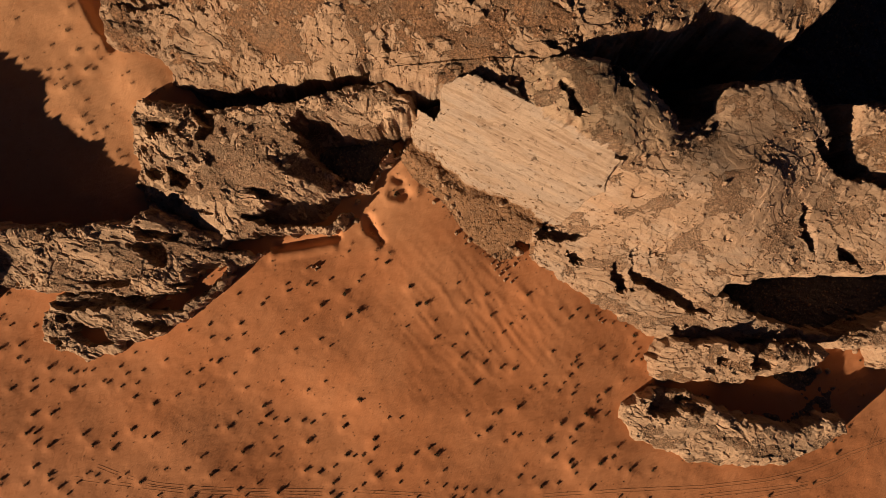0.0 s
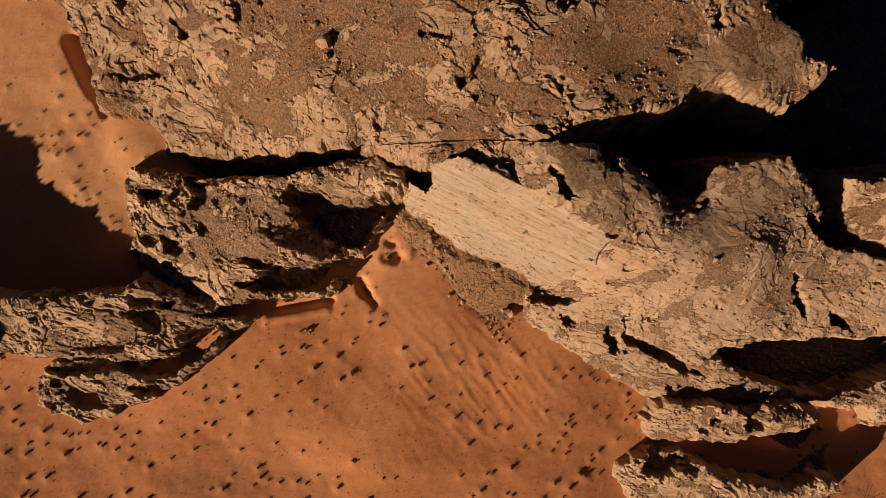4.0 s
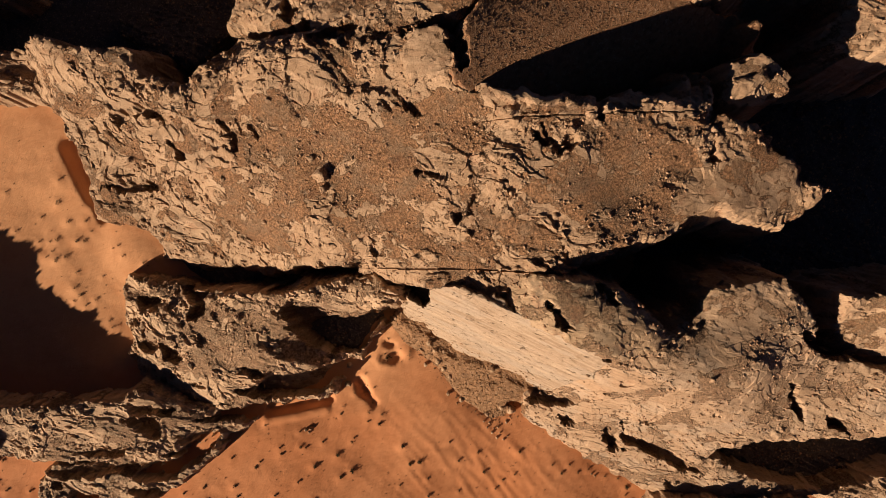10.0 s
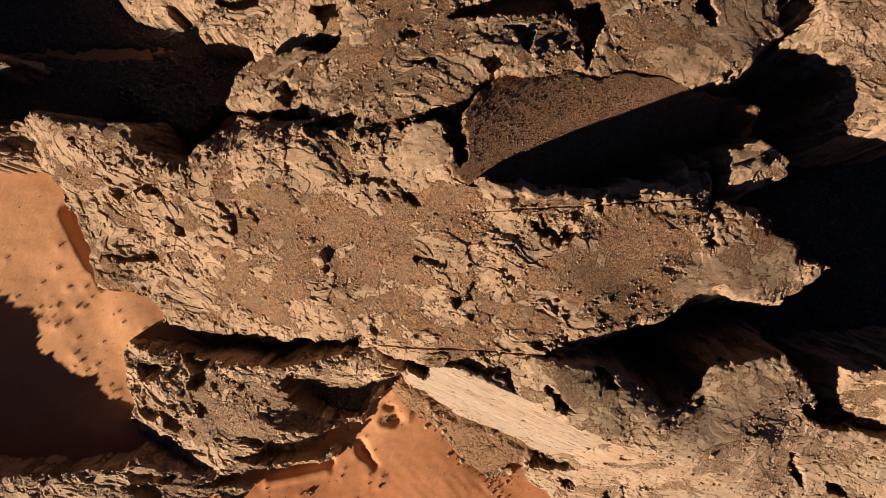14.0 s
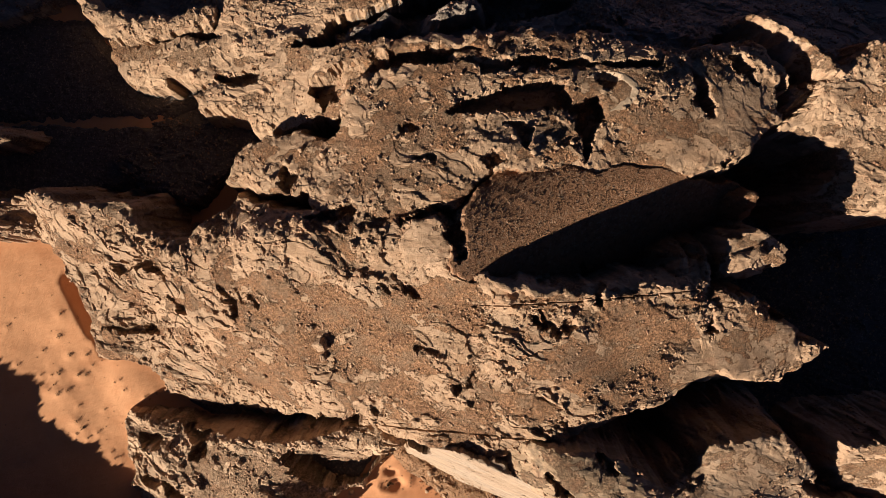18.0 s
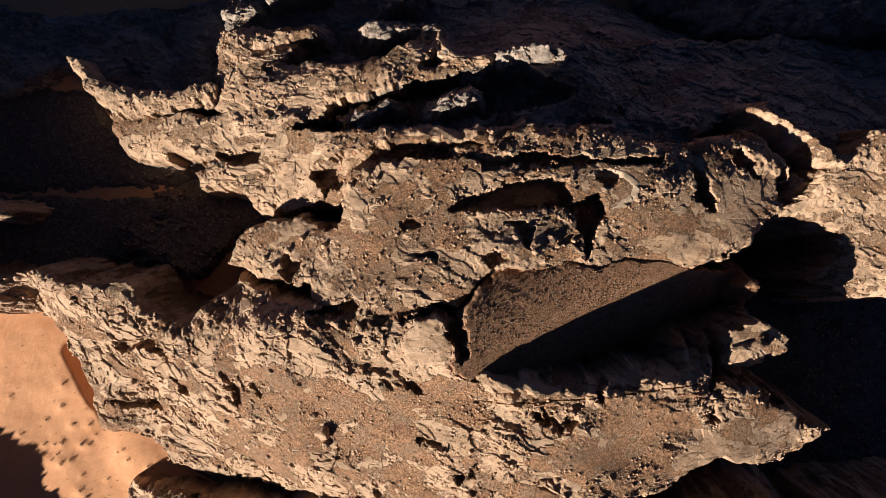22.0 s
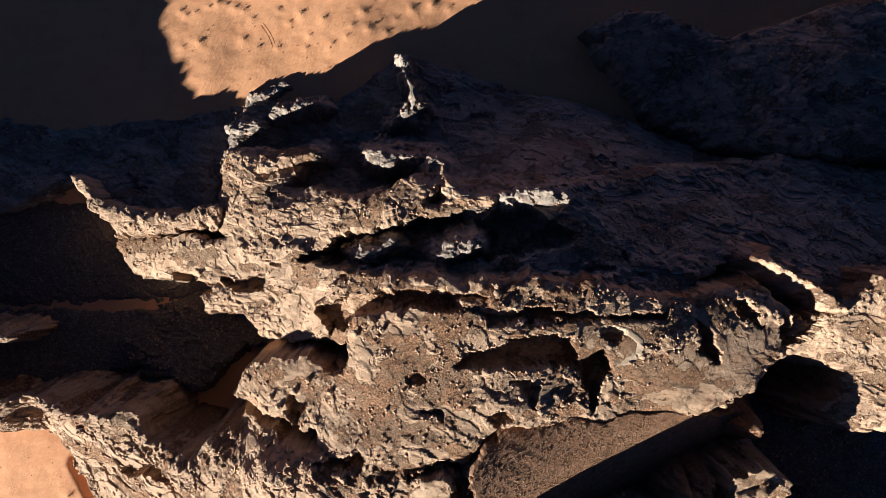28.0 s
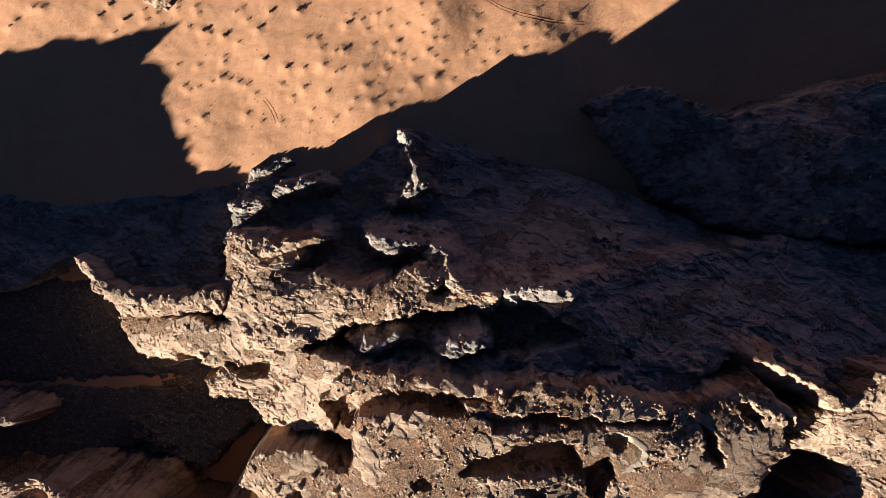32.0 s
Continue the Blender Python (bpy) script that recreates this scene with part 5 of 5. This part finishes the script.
def part(name, bm, material, parent, label=""):
    """Links a bmesh as one mesh object under a thing."""
    me = bpy.data.meshes.new(name)
    bm.to_mesh(me)
    bm.free()
    me.materials.append(material)
    ob = new(name, me)
    ob.parent = parent
    return tagged(ob, label)


def shrub_materials():
    n = Nodes("dry shrub foliage")
    info = n.tree.nodes.new("ShaderNodeObjectInfo")
    leaf = n.mix(info.outputs["Random"], (0.055, 0.050, 0.024), (0.10, 0.082, 0.045))
    leaf = n.mix(n.noise(6.0, 3), leaf, (0.045, 0.036, 0.02))
    foliage = n.done(leaf, None, 0.8)
    n = Nodes("dry twigs")
    return foliage, n.done(n.mix(n.noise(9.0, 4), (0.10, 0.07, 0.045), (0.22, 0.16, 0.10)), None, 0.85)


FOLIAGE, TWIG = shrub_materials()


def twig(bm, a, b, r0, r1):
    """A tapered stick from a to b."""
    d = (b - a).normalized()
    side = d.orthogonal().normalized()
    up = d.cross(side)
    rings = []
    for c, r in ((a, r0), (b, r1)):
        rings.append([bm.verts.new(c + r * (math.cos(q) * side + math.sin(q) * up)) for q in (0, 2.094, 4.189)])
    for k in range(3):
        bm.faces.new((rings[0][k], rings[0][(k + 1) % 3], rings[1][(k + 1) % 3], rings[1][k]))


def shrub(seed, spread):
    """A low desert shrub of about one metre: splayed twigs with tufts of small leaves."""
    rng = random.Random(seed)
    thing = tagged(new("desert_shrub"), "low dark dry desert shrub on a small sand mound", "shrub", "desert shrubs")
    sticks, leaves = bmesh.new(), bmesh.new()
    for k in range(13):
        a = k * 2.4 + rng.uniform(-0.4, 0.4)
        lean = rng.uniform(0.25, 1.0) * spread
        tip = Vector((math.cos(a) * lean, math.sin(a) * lean, rng.uniform(0.55, 1.15) - 0.3 * lean))
        twig(sticks, Vector((0.08 * math.cos(a), 0.08 * math.sin(a), -0.3)), tip, 0.045, 0.012)
        for q in range(13):
            c = tip * rng.uniform(0.45, 1.08) + Vector((rng.gauss(0, 0.13), rng.gauss(0, 0.13), rng.gauss(0, 0.10)))
            c.z = max(c.z, 0.03)
            m = Euler((rng.uniform(0, 6.3), rng.uniform(0, 6.3), rng.uniform(0, 6.3))).to_matrix()
            w, h = rng.uniform(0.07, 0.15), rng.uniform(0.12, 0.24)
            leaves.faces.new([leaves.verts.new(c + m @ Vector(v)) for v in ((-w, 0, 0), (0, -h, 0.02), (w, 0, 0), (0, h, 0.02))])
    part("twigs", sticks, TWIG, thing, "bare brown twigs")
    part("foliage", leaves, FOLIAGE, thing)
    return thing


KINDS = [shrub(100 + k, s) for k, s in enumerate((0.8, 1.0, 1.15, 0.9, 1.25))]
rng = random.Random(11)
placed = 0
small = []
for k, (x, y, r) in enumerate(SHRUBS):
    if TOP[np.searchsorted(YS, y), np.searchsorted(XS, x)] > sand_height(np.float64(x), np.float64(y)) + 1.0:
        continue
    z = float(sand_height(np.float64(x), np.float64(y))) + 0.38 * r
    size = r * rng.uniform(0.75, 1.1)
    m = pose(x, y, z, rng.uniform(-8, 8), rng.uniform(-8, 8), rng.uniform(0, 360)) @ Matrix.Diagonal((size, size, size * rng.uniform(0.6, 0.85), 1))
    if placed < len(KINDS):
        KINDS[placed].matrix_basis = m
    elif placed < 300:
        c = copy_thing(KINDS[placed % len(KINDS)], Matrix())
        c.matrix_basis = m
    else:
        small.append(m)
    placed += 1


def scatter_small(count, areas):
    """Places for seedlings and tufts, over the open sand."""
    out = []
    for (x0, x1, y0, y1), share in areas:
        for k in range(int(count * share)):
            x, y = rng.uniform(x0, x1), rng.uniform(y0, y1)
            h = float(sand_height(np.float64(x), np.float64(y)))
            if TOP[np.searchsorted(YS, y), np.searchsorted(XS, x)] > h + 0.3:
                continue
            s = rng.uniform(0.22, 0.5)
            out.append(pose(x, y, h, 0, 0, rng.uniform(0, 360)) @ Matrix.Diagonal((s, s, 0.6 * s, 1)))
    return out


small += scatter_small(1500, (((-240, 240, -150, -70), 0.5), ((-240, 160, -70, 0), 0.3), ((-140, 120, 325, 430), 0.12), ((-235, -140, 40, 165), 0.08)))


def joined(name, kinds, places, material, label, category):
    """Many copies of small meshes in one object."""
    verts, faces, base = [], [], 0
    for k, m in enumerate(places):
        v, f = kinds[k % len(kinds)]
        a = np.array(m)
        verts.append(v @ a[:3, :3].T + a[:3, 3])
        faces.append(f + base)
        base += len(v)
    me = bpy.data.meshes.new(name)
    v, f = np.concatenate(verts).astype(np.float32), np.concatenate(faces)
    me.vertices.add(len(v))
    me.vertices.foreach_set("co", v.ravel())
    me.loops.add(f.size)
    me.loops.foreach_set("vertex_index", f.ravel().astype(np.int32))
    me.polygons.add(len(f))
    me.polygons.foreach_set("loop_start", np.arange(0, f.size, f.shape[1], dtype=np.int32))
    me.update(calc_edges=True)
    me.materials.append(material)
    return tagged(new(name, me), label, category, kind="stuff")


def arrays(me):
    v = np.empty(len(me.vertices) * 3, np.float32)
    me.vertices.foreach_get("co", v)
    return v.reshape(-1, 3), np.array([p.vertices[:] for p in me.polygons])


def thinned(v, f):
    """Every third leaf of a crown."""
    f = f[::3]
    return v[f.ravel()], np.arange(f.size).reshape(f.shape)


tufts = [thinned(*arrays(c.data)) for kind in KINDS for c in kind.children if c.name.startswith("foliage")]
joined("small_shrubs", tufts, small, FOLIAGE, "many small dry shrubs and tufts on the sand", "shrubs")


# boulders
def stone_mesh(seed, detail, flat=0.7):
    """An angular weathered stone of radius one."""
    bm = bmesh.new()
    bmesh.ops.create_icosphere(bm, subdivisions=detail, radius=1)
    at = Vector((seed * 7.3, seed * 3.1, seed))
    for v in bm.verts:
        q = v.co * 1.1 + at
        r = 0.85 + 0.38 * noise.noise(q) + 0.16 * noise.noise(q * 2.7)
        v.co = Vector((v.co.x * r * 1.15, v.co.y * r, v.co.z * r * flat))
        for cut in (Vector((0.6, 0.3, 0.74)), Vector((-0.7, 0.5, 0.5)), Vector((0.1, -0.9, 0.4))):
            over = v.co.dot(cut) - 0.66
            if over > 0:
                v.co -= cut * over * 0.85
    me = bpy.data.meshes.new("boulder")
    bm.to_mesh(me)
    bm.free()
    return me


STONES = [stone_mesh(k, 3, 0.6 + 0.1 * (k % 3)) for k in range(6)]
for me in STONES:
    me.materials.append(MATS['rock'])
for k, (x, y, r) in enumerate(BOULDERS):
    z = float(top_at(np.float64(x), np.float64(y)))
    ob = tagged(new("boulder", STONES[k % 6]), "weathered tan sandstone boulder lying loose", "boulder", "loose boulders")
    ob.matrix_basis = pose(x, y, z + 0.5 * r, rng.uniform(-15, 15), rng.uniform(-15, 15), rng.uniform(0, 360)) @ Matrix.Diagonal((r, r, r, 1))


def low_stones():
    out = []
    for k in range(6):
        bm = bmesh.new()
        bmesh.ops.create_cube(bm, size=1.5)
        r = random.Random(70 + k)
        for v in bm.verts:
            v.co *= r.uniform(0.6, 1.15)
            v.co.z *= 0.6
        me = bpy.data.meshes.new("stone")
        bm.to_mesh(me)
        bm.free()
        out.append(arrays(me))
    return out


def strewn(count, box, want, size, seed):
    """Stones strewn over a stretch of the place wherever want allows."""
    r = np.random.RandomState(seed)
    x, y = r.uniform(box[0], box[1], count), r.uniform(box[2], box[3], count)
    i, j = np.searchsorted(YS, y) - 1, np.searchsorted(XS, x) - 1
    keep = r.uniform(0, 1, count) < want[i, j]
    x, y = x[keep], y[keep]
    z = top_at(x, y)
    s = size[0] + (size[1] - size[0]) * r.uniform(0, 1, len(x)) ** 3
    return [pose(a, b, c + 0.15 * d, 0, 0, e) @ Matrix.Diagonal((d * 1.2, d, d, 1)) for a, b, c, d, e in zip(x, y, z, s, r.uniform(0, 360, len(x)))]


bare = (ROCK > SAND + 0.2)
scree_on = np.isin(OWNER, [k for k, f in enumerate(FORMS) if f[0].startswith("scree")]) & bare
rubble_on = bare & ~scree_on & (ROUGH > 0.3)
heap = np.clip((fbm(U / 13, V / 9, 77, 4, 0.6) - 0.05) / 0.25, 0, 1)
want = np.where(rubble_on, np.clip(0.05 + 0.20 * GRAVEL + 0.25 * broken + 0.65 * heap * (1 - 0.5 * lip), 0, 1), 0)
LOW = low_stones()
beside = scree_on.astype(np.float32)
for k in range(14):
    wide = beside.copy()
    wide[1:] = np.maximum(wide[1:], 0.86 * beside[:-1])
    wide[:-1] = np.maximum(wide[:-1], 0.86 * beside[1:])
    wide[:, 1:] = np.maximum(wide[:, 1:], 0.86 * beside[:, :-1])
    wide[:, :-1] = np.maximum(wide[:, :-1], 0.86 * beside[:, 1:])
    beside = wide
joined("rubble", LOW, strewn(130000, (-235, 235, -110, 330), want, (0.13, 0.72), 3), MATS['stone'], "loose red-brown stones and rubble strewn over the rock", "rubble")
joined("scree_stones", LOW, strewn(12000, (-30, 70, -15, 60), 0.6 * beside, (0.14, 0.6), 4) + strewn(16000, (5, 130, 130, 185), scree_on * 0.7, (0.07, 0.32), 5),
       MATS['talus'], "small brown and pale stones lying on the scree", "scree")


# wheel tracks
def track_mesh(line, offset):
    """A shallow pressed rut along a line in the sand."""
    pts = []
    for (ax, ay), (bx, by) in zip(line, line[1:]):
        n = max(2, int(math.hypot(bx - ax, by - ay) / 1.5))
        pts += [(ax + (bx - ax) * q / n, ay + (by - ay) * q / n) for q in range(n)]
    p = np.array(pts + [line[-1]], float)
    for k in range(12):
        p[1:-1] = (p[:-2] + 2 * p[1:-1] + p[2:]) / 4
    d = np.gradient(p, axis=0)
    d /= np.hypot(d[:, 0], d[:, 1])[:, None]
    side = np.stack([-d[:, 1], d[:, 0]], 1)
    v, f = [], []
    for w, lift in ((-0.24, 0.05), (0.0, 0.10), (0.24, 0.05)):
        q = p + side * (offset + w)
        v.append(np.c_[q, sand_height(q[:, 0], q[:, 1]) + lift])
    n = len(p)
    for r in range(2):
        f += [(r * n + k, r * n + k + 1, (r + 1) * n + k + 1, (r + 1) * n + k) for k in range(n - 1)]
    me = bpy.data.meshes.new("wheel_rut")
    me.from_pydata(np.concatenate(v).tolist(), [], f)
    me.materials.append(MATS['rut'])
    return me


n = Nodes("pressed sand")
MATS['rut'] = n.done(n.mix(n.noise(1.2, 5), (0.34, 0.13, 0.053), (0.48, 0.23, 0.11)), n.bump(n.noise(3, 4), 0.15, 0.6), 0.95)
for line in TRACKS:
    tracks = tagged(new("wheel_tracks"), "pair of faint wheel ruts pressed into the sand", "tracks", kind="structure")
    for offset in (-0.8, 0.8):
        new("wheel_rut", track_mesh(line, offset)).parent = tracks


# sandy path
def path_mesh(line, width):
    """A trodden strip of pale grit lying on the rock, with uneven edges."""
    pts = []
    for (ax, ay), (bx, by) in zip(line, line[1:]):
        pts += [(ax + (bx - ax) * q / 10, ay + (by - ay) * q / 10) for q in range(10)]
    p = np.array(pts + [line[-1]], float)
    for k in range(40):
        p[1:-1] = (p[:-2] + 2 * p[1:-1] + p[2:]) / 4
    d = np.gradient(p, axis=0)
    d /= np.hypot(d[:, 0], d[:, 1])[:, None]
    side = np.stack([-d[:, 1], d[:, 0]], 1)
    n, rows = len(p), 9
    taper = np.clip(np.minimum(np.arange(n), np.arange(n)[::-1]) / 8, 0.25, 1)
    v, f = [], []
    for k in range(rows):
        u = 2 * k / (rows - 1) - 1
        ragged = 1 + 0.35 * fbm(p[:, 0] / 1.3 + 9 * (u > 0), p[:, 1] / 1.3, 97, 3)
        q = p + side * (0.5 * width * u * taper * ragged)[:, None]
        v.append(np.c_[q, top_at(q[:, 0], q[:, 1]) + 0.30 * (1 - u ** 4) - 0.10])
    for k in range(rows - 1):
        f += [(k * n + j, k * n + j + 1, (k + 1) * n + j + 1, (k + 1) * n + j) for j in range(n - 1)]
    me = bpy.data.meshes.new("path")
    me.from_pydata(np.concatenate(v).tolist(), [], f)
    return me


n = Nodes("pale trodden grit")
grit = n.done(n.mix(n.noise(1.1, 6, 0.7), (0.24, 0.165, 0.108), (0.36, 0.27, 0.19)), n.bump(n.noise(2.5, 5, 0.7), 0.25, 0.7), 0.95)
trail = new("path", path_mesh([(58, 207), (64, 208), (70, 207.5), (75, 204), (75, 200), (71, 197), (66, 195)], 2.8))
trail.data.materials.append(grit)
tagged(trail, "narrow curved strip of pale trodden grit on the summit rock", "path", kind="structure")
